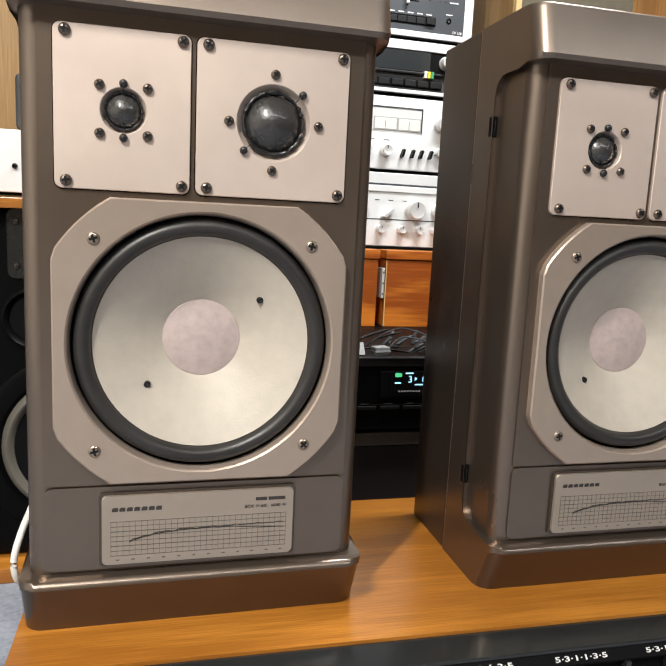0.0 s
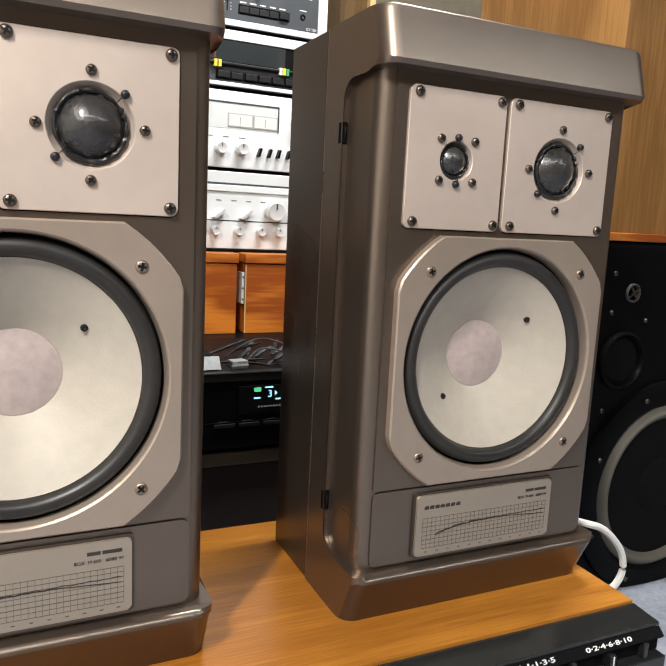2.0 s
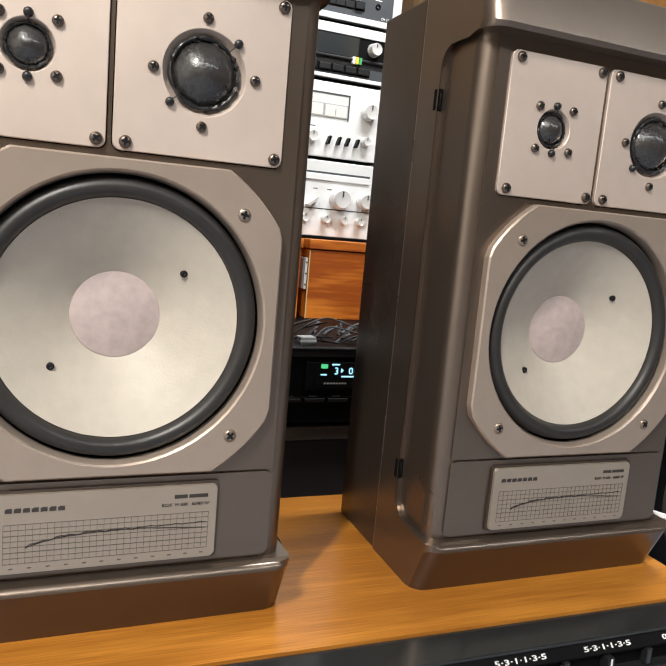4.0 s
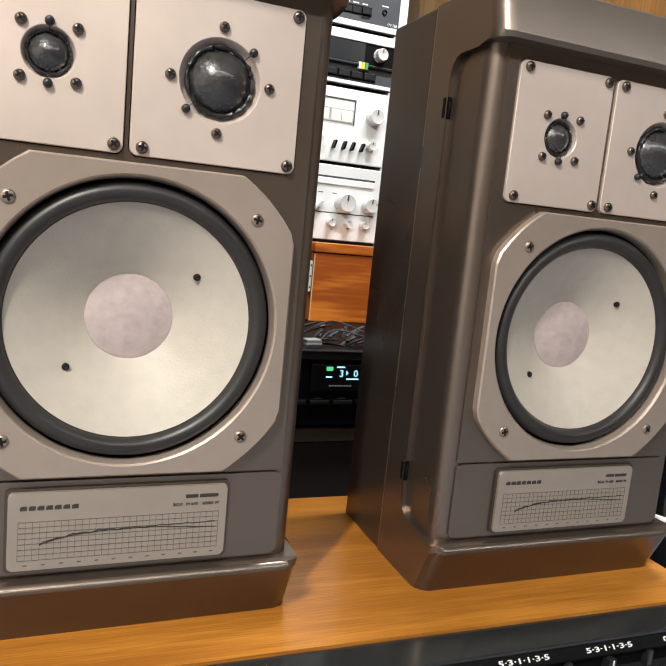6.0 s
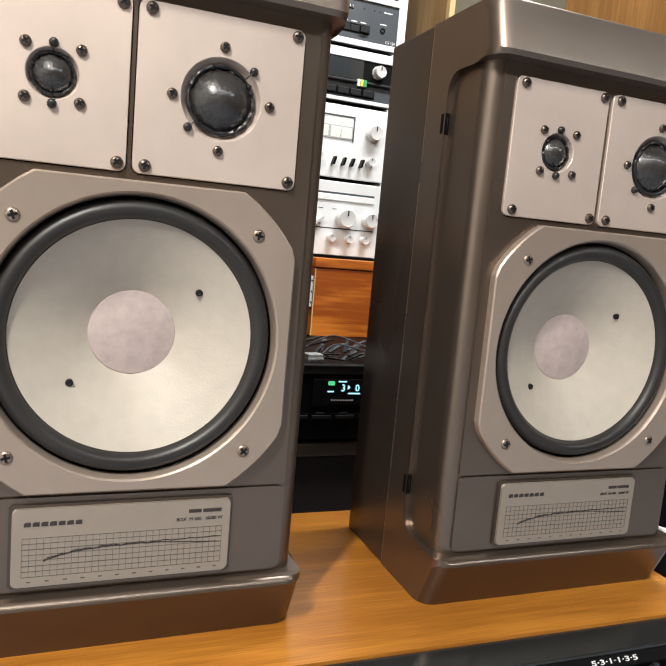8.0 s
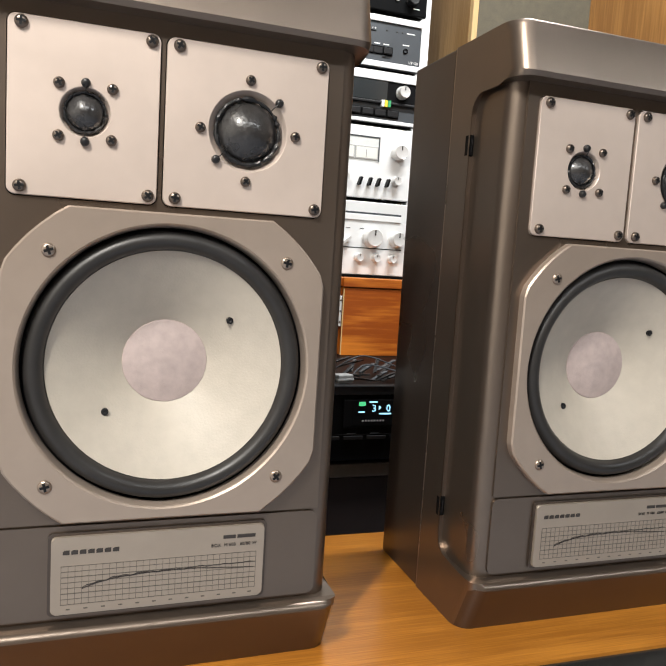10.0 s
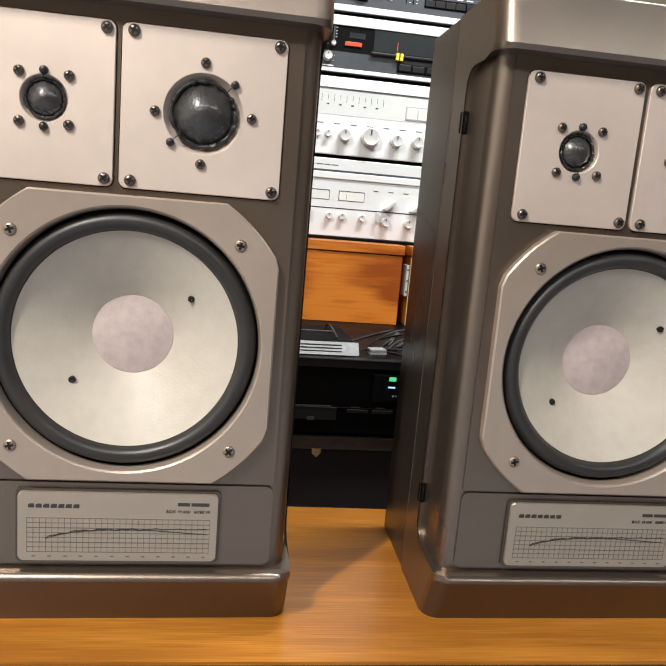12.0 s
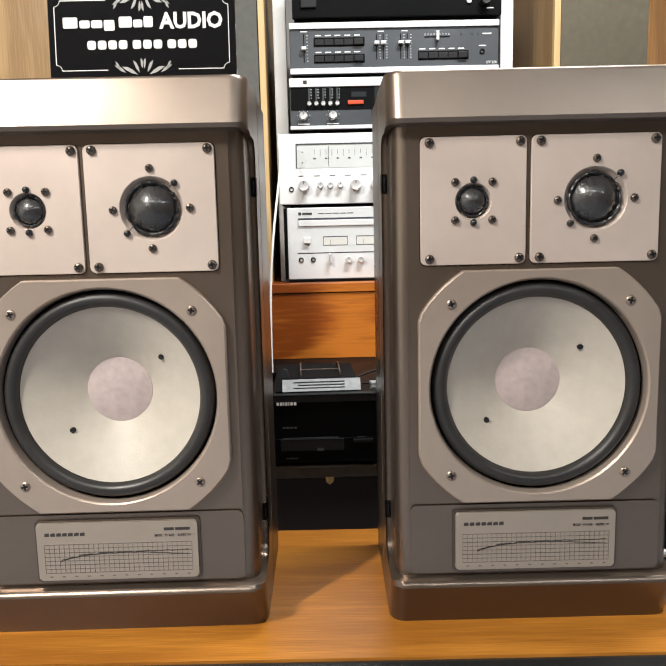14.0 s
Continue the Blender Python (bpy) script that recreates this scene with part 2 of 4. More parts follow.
def tube(points, r, seg=8, bm=None):
    """A round cable through the points (smoothed)."""
    bm = bm or bmesh.new()
    pts = [Vector(p) for p in points]
    fine = []
    for i in range(len(pts) - 1):
        p0, p1, p2, p3 = pts[max(i - 1, 0)], pts[i], pts[i + 1], pts[min(i + 2, len(pts) - 1)]
        for k in range(6):
            t = k / 6
            fine.append(0.5 * (2 * p1 + (p2 - p0) * t + (2 * p0 - 5 * p1 + 4 * p2 - p3) * t * t + (3 * p1 - p0 - 3 * p2 + p3) * t ** 3))
    fine.append(pts[-1])
    rings = []
    for i, p in enumerate(fine):
        d = (fine[min(i + 1, len(fine) - 1)] - fine[max(i - 1, 0)]).normalized()
        q = d.to_track_quat("Z", "Y")
        rings.append([bm.verts.new(p + q @ Vector((r * math.cos(2 * math.pi * k / seg), r * math.sin(2 * math.pi * k / seg), 0))) for k in range(seg)])
    for a, b in zip(rings, rings[1:]):
        for k in range(seg):
            bm.faces.new((a[k], a[(k + 1) % seg], b[(k + 1) % seg], b[k]))
    bm.faces.new(rings[0])
    bm.faces.new(rings[-1][::-1])
    return bm


def letters(name, text, size, material, parent, x, y, z, align="LEFT", wide=1.0, tilt=90.0, bold=0.0):
    """Writing with the built-in font, standing upright and facing the front (-y)."""
    cu = bpy.data.curves.new(name, "FONT")
    cu.body, cu.size, cu.align_x, cu.extrude, cu.offset = text, size, align, 0.0002, bold
    cu.resolution_u = 2
    tmp = bpy.data.objects.new("tmp", cu)
    scene.collection.objects.link(tmp)
    me = bpy.data.meshes.new_from_object(tmp.evaluated_get(bpy.context.evaluated_depsgraph_get()))
    bpy.data.objects.remove(tmp)
    me.materials.clear()
    me.materials.append(material)
    return place(name, me, parent, "", pose(x, y, z, tilt, 0, 0) @ Matrix.Diagonal((wide, 1, 1, 1)))


def plate_with_hole(outline, cx, cz, r, y0, y1, seg=96, lip=0.0015):
    """A flat plate (front at y0) of star-shaped outline with a round hole and a small bevel on its rims."""
    bm = bmesh.new()
    c = Vector((cx, cz))
    pts = [Vector(p) for p in outline]

    def edge_at(a):
        d = Vector((math.cos(a), math.sin(a)))
        best = 9
        for i in range(len(pts)):
            p, q = pts[i] - c, pts[(i + 1) % len(pts)] - c
            e = q - p
            den = d.x * e.y - d.y * e.x
            if abs(den) < 1e-12:
                continue
            s = (p.x * e.y - p.y * e.x) / den
            u = (p.x * d.y - p.y * d.x) / den
            if s > 0 and -1e-6 <= u <= 1 + 1e-6:
                best = min(best, s)
        return best

    angles = sorted({round(2 * math.pi * k / seg, 6) for k in range(seg)} | {round((math.atan2((p - c).y, (p - c).x)) % (2 * math.pi), 6) for p in pts})
    rings = []
    for kind in ("back_in", "front_in", "front_in2", "front_out2", "front_out", "back_out"):
        ring = []
        for a in angles:
            e = edge_at(a)
            rad, y = {"back_in": (r, y1), "front_in": (r, y0 + lip), "front_in2": (r + lip, y0), "front_out2": (e - lip, y0), "front_out": (e, y0 + lip), "back_out": (e, y1)}[kind]
            ring.append(bm.verts.new((cx + rad * math.cos(a), y, cz + rad * math.sin(a))))
        rings.append(ring)
    n = len(angles)
    for a, b in zip(rings, rings[1:]):
        for k in range(n):
            bm.faces.new((a[k], a[(k + 1) % n], b[(k + 1) % n], b[k]))
    return bm


def pierced(outline, holes, y0, y1):
    """One sheet with several openings cut through it."""
    bm = bmesh.new()
    for loop in [outline] + holes:
        vs = [bm.verts.new((x, y0, z)) for x, z in loop]
        for k in range(len(vs)):
            bm.edges.new((vs[k], vs[(k + 1) % len(vs)]))
    bmesh.ops.triangle_fill(bm, edges=bm.edges[:], use_beauty=True, normal=(0, -1, 0))
    g = bmesh.ops.extrude_face_region(bm, geom=bm.faces[:])
    for v in g["geom"]:
        if isinstance(v, bmesh.types.BMVert):
            v.co.y = y1
    return bm


# screw with a domed head and a cross recess, made once
def screw_mesh(name, r, h, material, cross=True):
    bm = lathe([(r, 0), (r, -h * 0.35), (r * 0.92, -h * 0.62), (r * 0.7, -h * 0.88), (r * 0.35, -h), (0, -h)], seg=16)
    me = bpy.data.meshes.new(name)
    if cross:
        for w, l in ((0.20, 0.66), (0.66, 0.20)):
            box(-r * w, r * w, -h * 1.02, -h * 0.9, -r * l, r * l, bm=bm)
    bmesh.ops.recalc_face_normals(bm, faces=bm.faces)
    bm.to_mesh(me)
    bm.free()
    me.materials.append(material)
    if cross:
        me.materials.append(M_BLACK)
        for f in me.polygons:
            if f.index >= len(me.polygons) - 12:
                f.material_index = 1
    me.shade_smooth()
    me.set_sharp_from_angle(angle=radians(40))
    return me


SCREW_BIG = screw_mesh("screw", 0.0047, 0.0036, M_SCREW)
SCREW_FRAME = screw_mesh("frame_screw", 0.0052, 0.0026, M_SCREWLIT)
SCREW_SMALL = screw_mesh("small_screw", 0.0041, 0.0036, M_SCREW)
POST = screw_mesh("post", 0.0034, 0.0050, M_GLUE, False)

# ---------------------------------------------------------------- room

FLOOR = -0.19


def setting(name, bm, material, label):
    return tagged(part(name, bm, material), label, name.split("_")[0], kind="structure")


setting("floor", box(-2.2, 2.8, -3.2, 2.4, FLOOR - 0.1, FLOOR), M_CARPET, "blue-grey looped carpet floor")
setting("ceiling", box(-2.2, 2.8, -3.2, 2.4, CEIL, CEIL + 0.1), M_CEIL, "plain ceiling, its white dimmed to cut bounced light")
setting("wall_north", box(-2.2, 2.8, 1.62, 1.72, FLOOR, CEIL), M_WALL, "dimmed cream plastered wall behind the racks")
setting("wall_south", box(-2.2, 2.8, -3.2, -3.1, FLOOR, CEIL), M_WALL, "dimmed cream plastered wall")
# Unseen west wall, white to throw light back onto the cabinets' left edges.
setting("wall_west", box(-2.2, -2.1, -3.1, 1.62, FLOOR, CEIL), M_BOUNCEWALL, "unseen white wall added to bounce light from the left")
setting("wall_east", box(2.7, 2.8, -3.1, 1.62, FLOOR, CEIL), M_WALL, "dimmed cream plastered wall")
for lx, ly, lp, lsx, lsy, lrz in LAMPS:
    fix = thing("ceiling_light", "white tube light fixed under the ceiling", "ceiling light", pose(lx, ly, CEIL - 0.045, 0, 0, lrz), "ceiling tube lights")
    part("housing", box(-lsx / 2 - 0.03, lsx / 2 + 0.03, -lsy / 2, lsy / 2, 0.0, 0.045, 0.006), M_WHITE, fix)

# ---------------------------------------------------------------- the pair of loudspeakers

HW = 0.1535  # half the cabinet's width
TOP, DEEP = 0.579, 0.205


def arc(cx, cz, r, a0, a1, n=8):
    return [(cx + r * math.cos(radians(a0 + (a1 - a0) * k / n)), cz + r * math.sin(radians(a0 + (a1 - a0) * k / n))) for k in range(n + 1)]


def loudspeaker(at):
    sp = thing("loudspeaker", "bronze three-way loudspeaker without grille, standing on the veneer bench", "loudspeaker", at, "pair of loudspeakers")
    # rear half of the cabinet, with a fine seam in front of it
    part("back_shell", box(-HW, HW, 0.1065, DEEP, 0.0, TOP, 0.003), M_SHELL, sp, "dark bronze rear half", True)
    # front half: seen from the side a C, with a plinth and a cap that reach forward
    base_front, cap_low, cap_high = -0.012, -0.018, -0.006
    prof = [(0.1050, 0.0), (0.1050, TOP)]
    prof += [(cap_high + 0.003, TOP), (cap_high, TOP - 0.003), (cap_low, 0.532), (cap_low + 0.003, 0.528)]
    prof += [(0.020, 0.527)] + arc(0.046, 0.505, 0.022, 90, 0, 8)
    prof += [(0.0682, 0.300)] + arc(0.0465, 0.079, 0.022, 0, -90, 8)
    prof += [(base_front + 0.010, 0.0572), (base_front + 0.004, 0.0560), (base_front + 0.0008, 0.0530), (base_front, 0.0500), (0.011, 0.0)]
    bm = prism(prof, -HW, HW, axis="x")
    sel = [e for e in bm.edges if abs(abs(e.verts[0].co.x) - HW) < 1e-5 and abs(e.verts[0].co.x - e.verts[1].co.x) < 1e-6
           and max(e.verts[0].co.y, e.verts[1].co.y) < 0.013 and abs(e.verts[0].co.z - e.verts[1].co.z) > 0.0012]
    bmesh.ops.bevel(bm, geom=sel, offset=0.017, segments=7, affect="EDGES", profile=0.5)
    rim = [e for e in bm.edges if abs(abs(e.verts[0].co.x) - HW) < 1e-5 and abs(e.verts[0].co.x - e.verts[1].co.x) < 1e-6
           and min(e.verts[0].co.y, e.verts[1].co.y) > 0.0195 and max(e.verts[0].co.y, e.verts[1].co.y) < 0.080
           and min(e.verts[0].co.z, e.verts[1].co.z) > 0.03 and max(e.verts[0].co.z, e.verts[1].co.z) < 0.54]
    bmesh.ops.bevel(bm, geom=rim, offset=0.0030, segments=4, affect="EDGES", profile=0.5)
    part("seam_bead", box(-HW - 0.0003, HW + 0.0003, 0.1052, 0.1063, 0.001, TOP - 0.0005), M_SCREWLIT, sp, "fine bright seam")
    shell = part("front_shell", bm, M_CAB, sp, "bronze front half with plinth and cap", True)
    # Undercut plinth front is the same lacquer; darker bronze paints its shade.
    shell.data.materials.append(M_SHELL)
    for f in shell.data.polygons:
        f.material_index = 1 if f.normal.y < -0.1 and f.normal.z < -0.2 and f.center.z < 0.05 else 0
    # the front block between plinth and cap, with rounded upright edges
    wz, ro = 0.2630, 0.1122
    baf = part("baffle", plate_with_hole([(-0.127, 0.050), (0.127, 0.050), (0.127, 0.3875), (-0.127, 0.3875)], 0.0, wz, ro, 0.003, 0.060, 96, 0.0), M_CAB, sp, "bronze baffle", True)
    # Matt black sheet behind the plates paints the shade in their gaps.
    part("gap_shade", box(-0.1270, 0.1270, 0.0066, 0.0160, 0.3876, 0.5300), M_RECESS, baf)
    for s in (-1, 1):
        plan = [(s * 0.127, 0.104), (s * 0.127, 0.003)] + [(s * u, v) for u, v in arc(0.131, 0.019, 0.016, 270, 360, 10)] + [(s * 0.147, 0.104)]
        part("pillar", prism(plan, 0.050, 0.532, axis="z"), M_CAB, sp, "bronze upright with rounded edge", True)
    # raised field on the baffle and the lower panel
    holes = [rounded(-0.1209, -0.0136, 0.3891, 0.5169, 0.0068), rounded(-0.0107, 0.1199, 0.3891, 0.5169, 0.0068), arc(0.0, wz, ro, 0, 356.25, 95)]
    part("upper_field", pierced(rounded(-0.1325, 0.1325, 0.1385, 0.5300, 0.0012), holes, 0.0005, 0.0055), M_CAB, baf)
    part("lower_panel", prism(rounded(-0.1325, 0.1325, 0.0605, 0.1365, 0.007), 0.0002, 0.004), M_CAB, baf)
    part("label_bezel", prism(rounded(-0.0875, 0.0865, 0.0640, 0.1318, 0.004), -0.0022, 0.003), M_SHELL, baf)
    bm = prism(rounded(-0.0850, 0.0840, 0.0663, 0.1295, 0.0035), -0.0052, -0.001)
    bmesh.ops.bevel(bm, geom=[e for e in bm.edges if max(v.co.y for v in e.verts) < -0.005], offset=0.0013, segments=3, affect="EDGES", profile=0.5)
    lab = part("label_plate", bm, M_LABEL, sp, "brushed metal label with a printed response graph", True)
    # slots for the grille clips
    for s in (-1, 1):
        for z in (0.4765, 0.1065):
            part("clip_slot", box(s * 0.1504 - 0.0033, s * 0.1504 + 0.0033, 0.0668, 0.0740, z - 0.0105, z + 0.0105, 0.001, 1), M_RECESS, sp, "black grille clip slot")
            part("clip_spring", tube([(s * 0.1500, 0.0668, z - 0.006), (s * 0.1503, 0.0652, z), (s * 0.1500, 0.0668, z + 0.006)], 0.0006, 6), M_BLACK, sp)
    # tweeter and midrange plates
    for nm, x0, x1, cx, rh in (("tweeter_plate", -0.1200, -0.0145, -0.0672, 0.0178), ("midrange_plate", -0.0098, 0.1190, 0.0547, 0.0312)):
        pl = part(nm, plate_with_hole(rounded(x0, x1, 0.390, 0.516, 0.006, 4), cx, 0.453, rh, -0.0020, 0.0025, 72, 0.0006), M_PLATE, sp, "champagne metal plate", True)
        cup = lathe([(rh + 0.0004, -0.0016), (rh, -0.0012), (rh * 0.97, 0.0012), (rh * 0.92, 0.0035), (rh * 0.85, 0.0048), (rh * 0.70, 0.0060)], cx, 0.453, 48)
        part("funnel", cup, M_PLATE, pl, "", True)
        rd = rh * 0.85
        ring = bmesh.new()
        rows = []
        for k in range(56):
            an = 2 * math.pi * k / 56
            lump = random.uniform(0.55, 1.45)
            rr, th = rd * 0.955 + random.uniform(-0.0003, 0.0003), rd * 0.070 * lump
            rows.append([ring.verts.new((cx + (rr + th * math.cos(b)) * math.cos(an), 0.0022 - th * 1.7 * math.sin(b), 0.453 + (rr + th * math.cos(b)) * math.sin(an))) for b in (0, 0.8, 1.57, 2.35, 3.14)])
        for k in range(56):
            for q in range(4):
                ring.faces.new((rows[k][q], rows[(k + 1) % 56][q], rows[(k + 1) % 56][q + 1], rows[k][q + 1]))
        part("glue_ring", ring, M_GLUE, pl, "lumpy black glue ring", True)
        prof = [(rd * 0.95, 0.0060), (rd * 0.90, 0.0045)]
        hd = rd * 0.50
        n = 12
        for k in range(n + 1):
            f = 1 - k / n
            prof.append((rd * 0.88 * f, 0.0022 - hd * math.cos(f * math.pi / 2) ** 0.9 + (0.00022 if k % 2 and k > 5 else 0)))
        part("dome", lathe(prof, cx, 0.453, 48), M_DOME, pl, "sticky black dome", True)
        for z in (0.5102, 0.3963):
            for x in (x0 + 0.0090, x1 - 0.0066):
                place("screw", SCREW_BIG, pl, "", pose(x, -0.0019, z, 0, random.uniform(0, 90), 0))
        if nm == "tweeter_plate":
            for dx, dz in ((-0.0183, 0.0188), (0.0187, 0.0185), (-0.0183, -0.0185), (0.0187, -0.0185)):
                place("screw", SCREW_SMALL, pl, "", pose(cx + dx, -0.0019, 0.453 + dz, 0, random.uniform(0, 90), 0))
            leads = ((0.0, 0.0208), (0.0, -0.0212))
        else:
            for dx, dz in ((0.0, 0.0392), (0.0383, 0.0), (-0.0380, -0.0010), (-0.0008, -0.0392)):
                place("screw", SCREW_SMALL, pl, "", pose(cx + dx, -0.0019, 0.453 + dz, 0, random.uniform(0, 90), 0))
            leads = ((0.0238, 0.0246), (-0.0252, -0.0240))
        for dx, dz in leads:
            place("post", POST, pl, "", pose(cx + dx, -0.0015, 0.453 + dz))
            k0, k1 = 1.0, rd * 0.86 / math.hypot(dx, dz)
            part("lead_wire", tube([(cx + dx * (k0 + (k1 - k0) * u), -0.0048 + dv, 0.453 + dz * (k0 + (k1 - k0) * u)) for u, dv in ((0, 0), (0.35, -0.0012), (0.7, 0.0006), (1, 0.0050))], 0.0004, 6), M_GLUE, pl, "thin black lead wire", True)
    # woofer
    out = []
    out += arc(0.0, wz, 0.1443, 57.5, 29, 6)
    out += arc(0.0, wz, 0.1443, -29, -57.5, 6)
    out += arc(0.0, wz, 0.1443, 237.5, 209, 6)
    out += arc(0.0, wz, 0.1443, 151, 122.5, 6)
    out = [(max(-0.1232, min(0.1232, x)), max(0.1395, min(0.3845, z))) for x, z in out]
    wf = part("woofer_frame", plate_with_hole(out[::-1], 0.0, wz, ro, -0.0085, 0.002, 96, 0.0015), M_FRAME, sp, "champagne eight-sided woofer frame", True)
    part("basket_rim", lathe([(0.1102, 0.0040), (0.1096, 0.0075), (0.1080, 0.0085)], 0.0, wz, 96), M_BLACK, wf, "", True)
    part("frame_throat", lathe([(ro - 0.0002, -0.0068), (ro - 0.0008, -0.0060), (0.1106, 0.0038), (0.1100, 0.0060)], 0.0, wz, 96), M_FRAME, wf, "sloping inner rim", True)
    roll = []
    for k in range(13):
        a = math.pi * k / 12
        roll.append((0.1007 + 0.0076 * math.cos(a), 0.0050 - 0.0096 * math.sin(a)))
    part("surround", lathe([(0.1098, 0.0085), (0.1090, 0.0062)] + roll + [(0.0925, 0.0040), (0.0914, 0.0052)], 0.0, wz, 96), M_RUBBER, wf, "black rubber roll surround", True)
    cone = [(0.0928, 0.0032)]
    for k in range(11):
        f = k / 10
        cone.append((0.0920 - 0.0585 * f, 0.0038 + 0.0352 * (f ** 1.05)))
    cn = part("cone", lathe(cone, 0.0, wz, 96), M_CONE, wf, "greyish cream paper cone", True)
    cap = [(0.0355, 0.0386), (0.0347, 0.0371)] + [(0.0347 * (1 - k / 7), 0.0371 - 0.0045 * math.sin(k / 7 * math.pi / 2)) for k in range(1, 8)]
    part("dust_cap", lathe(cap, 0.0006, wz - 0.0006, 64), M_DUST, wf, "mottled pinkish grey dust cap", True)
    for hx, hz in ((0.0508, 0.0370), (-0.0476, -0.0400)):
        r = math.hypot(hx, hz)
        yy = 0.0038 + 0.0352 * (((0.0920 - r) / 0.0585) ** 1.05)
        part("wire_eyelet", lathe([(0.0030, yy + 0.001), (0.0030, yy - 0.0018), (0.0015, yy - 0.0022), (0, yy - 0.0015)], hx, wz + hz, 12), M_BLACK, cn)
    for x in (-0.0903, 0.0903):
        for z in (0.3511, 0.1721):
            place("screw", SCREW_FRAME, wf, "", pose(x, -0.0080, z, 0, random.uniform(0, 90), 0))
    # printed label: graph paper, two curves, plain bars for the writing that is not lettered
    y0, y1 = -0.00555, -0.0051
    grid = bmesh.new()
    gx0, gx1, gz0, gz1 = -0.0775, 0.0775, 0.0745, 0.1060
    for k in range(31):
        x = gx0 + (gx1 - gx0) * k / 30
        box(x - 0.00016, x + 0.00016, y0, y1, gz0, gz1, bm=grid)
    for k in range(8):
        z = gz0 + (gz1 - gz0) * k / 7
        t = 0.00028 if k in (2, 5) else 0.00016
        box(gx0, gx1, y0, y1, z - t, z + t, bm=grid)
    part("printed_grid", grid, M_FAINT, lab)
    for top in (True, False):
        cur = bmesh.new()
        last = None
        for k in range(46):
            f = k / 45
            x = -0.062 + 0.137 * f
            z = 0.0875 + 0.0105 * (1 - math.exp(-f * 6)) - 0.002 * f
            z += (0.0005 * math.sin(k * 1.9) + 0.0005 * math.sin(k * 0.9)) * (0.5 if f > 0.7 else 1) * (1 if top else 0.3)
            z += 0.0012 * max(0, f - 0.6) * 2.4 if top else -0.0008 - 0.0030 * max(0, f - 0.62) * 2.5
            if last:
                prism([(last[0], last[1] - 0.0003), (x + 0.0002, z - 0.0003), (x + 0.0002, z + 0.0003), (last[0], last[1] + 0.0003)], y0 - 0.0001, y1, bm=cur)
            last = (x, z)
        part("printed_curve", cur, M_INK, lab)
    for k in range(7):
        x = -0.0765 + 0.0062 * k
        part("mark_bar", prism([(x, 0.1155), (x + 0.0050, 0.1155), (x + 0.0050, 0.1190), (x + 0.0014, 0.1190), (x, 0.1180)], y0, y1), M_INK, lab)
    for x, w in ((0.0490, 0.0105), (0.0608, 0.0155)):
        part("print_bar", box(x, x + w, y0, y1, 0.1190, 0.1220), M_INK, lab)
    for k in range(12):
        x = gx0 + 0.004 + k * 0.0132
        part("scale_bar", box(x, x + 0.003, y0, y1, 0.0700, 0.0709), M_FAINT, lab)
    letters("printed_type", "BOX  M 600   60/80 W", 0.0040, M_INK, lab, 0.0775, y0, 0.1124, "RIGHT")
    return sp


left = loudspeaker(pose(0.0, 0.0, 0.0))
right = copy_thing(left, pose(0.4418, -0.0040, 0.0, 0, 0, -0.61))

# ---------------------------------------------------------------- veneer bench with its black control fascia

bench = thing("bench", "honey veneer bench top over a black fascia with slider controls", "bench", pose(0.225, -0.0560, 0.0, 0, 0, -1.1))
part("top", box(-0.385, 0.383, 0.0, 0.312, -0.018, 0.0), M_BENCH, bench, "honey-coloured veneered top")
part("body", box(-0.385, 0.383, 0.012, 0.310, -0.16, -0.0185), M_DARK, bench)
part("support", box(-0.37, 0.37, 0.03, 0.30, FLOOR, -0.1605), M_DARK, bench)
part("block", box(-0.384, 0.382, -0.0335, 0.0115, -0.158, -0.0105), M_DARK, bench)
part("bezel", prism([(-0.0008, -0.0030), (-0.0340, -0.0055), (-0.0352, -0.0064), (-0.0352, -0.0085), (-0.0335, -0.0100), (-0.0008, -0.0100)], -0.386, 0.384, axis="x"), M_FASCIA, bench, "satin black bezel")
part("scale_strip", prism([(-0.0338, -0.0102), (-0.0352, -0.0092), (-0.0430, -0.0165), (-0.0425, -0.0185), (-0.0338, -0.0185)], -0.386, 0.384, axis="x"), M_RECESS, bench)
part("slider_well", box(-0.386, 0.384, -0.0360, -0.0338, -0.0358, -0.0187), M_RECESS, bench)
part("lower_face", box(-0.386, 0.384, -0.0480, -0.0338, -0.160, -0.0360, 0.001), M_FASCIA, bench)
UP, SPREAD = "0\u00b72\u00b74\u00b76\u00b78\u00b710", "5\u00b73\u00b71\u00b71\u00b73\u00b75"
for sx, txt, nm in ((-0.075, UP, ""), (0.0215, SPREAD, "Balance"), (0.118, SPREAD, "Tiefen"), (0.214, SPREAD, "H\u00f6hen"), (0.3105, UP, "Lautst\u00e4rke")):
    letters("scale_print", txt, 0.0064, M_WHITE, bench, sx, -0.0412, -0.0140, "CENTER", 2.0, tilt=43.0, bold=0.0001)
    part("slider_knob", box(sx - 0.0040, sx + 0.0040, -0.0475, -0.0362, -0.0335, -0.0205, 0.0012), M_BLACK, bench)
    part("slider_mark", box(sx - 0.0008, sx + 0.0008, -0.0480, -0.0474, -0.0325, -0.0212), M_WHITE, bench)
    part("divider", box(sx + 0.045, sx + 0.051, -0.0450, -0.0362, -0.0356, -0.0190, 0.001), M_FASCIA, bench)
    if nm:
        letters("control_name", nm, 0.0062, M_WHITE, bench, sx, -0.0484, -0.0455, "CENTER", 1.25)


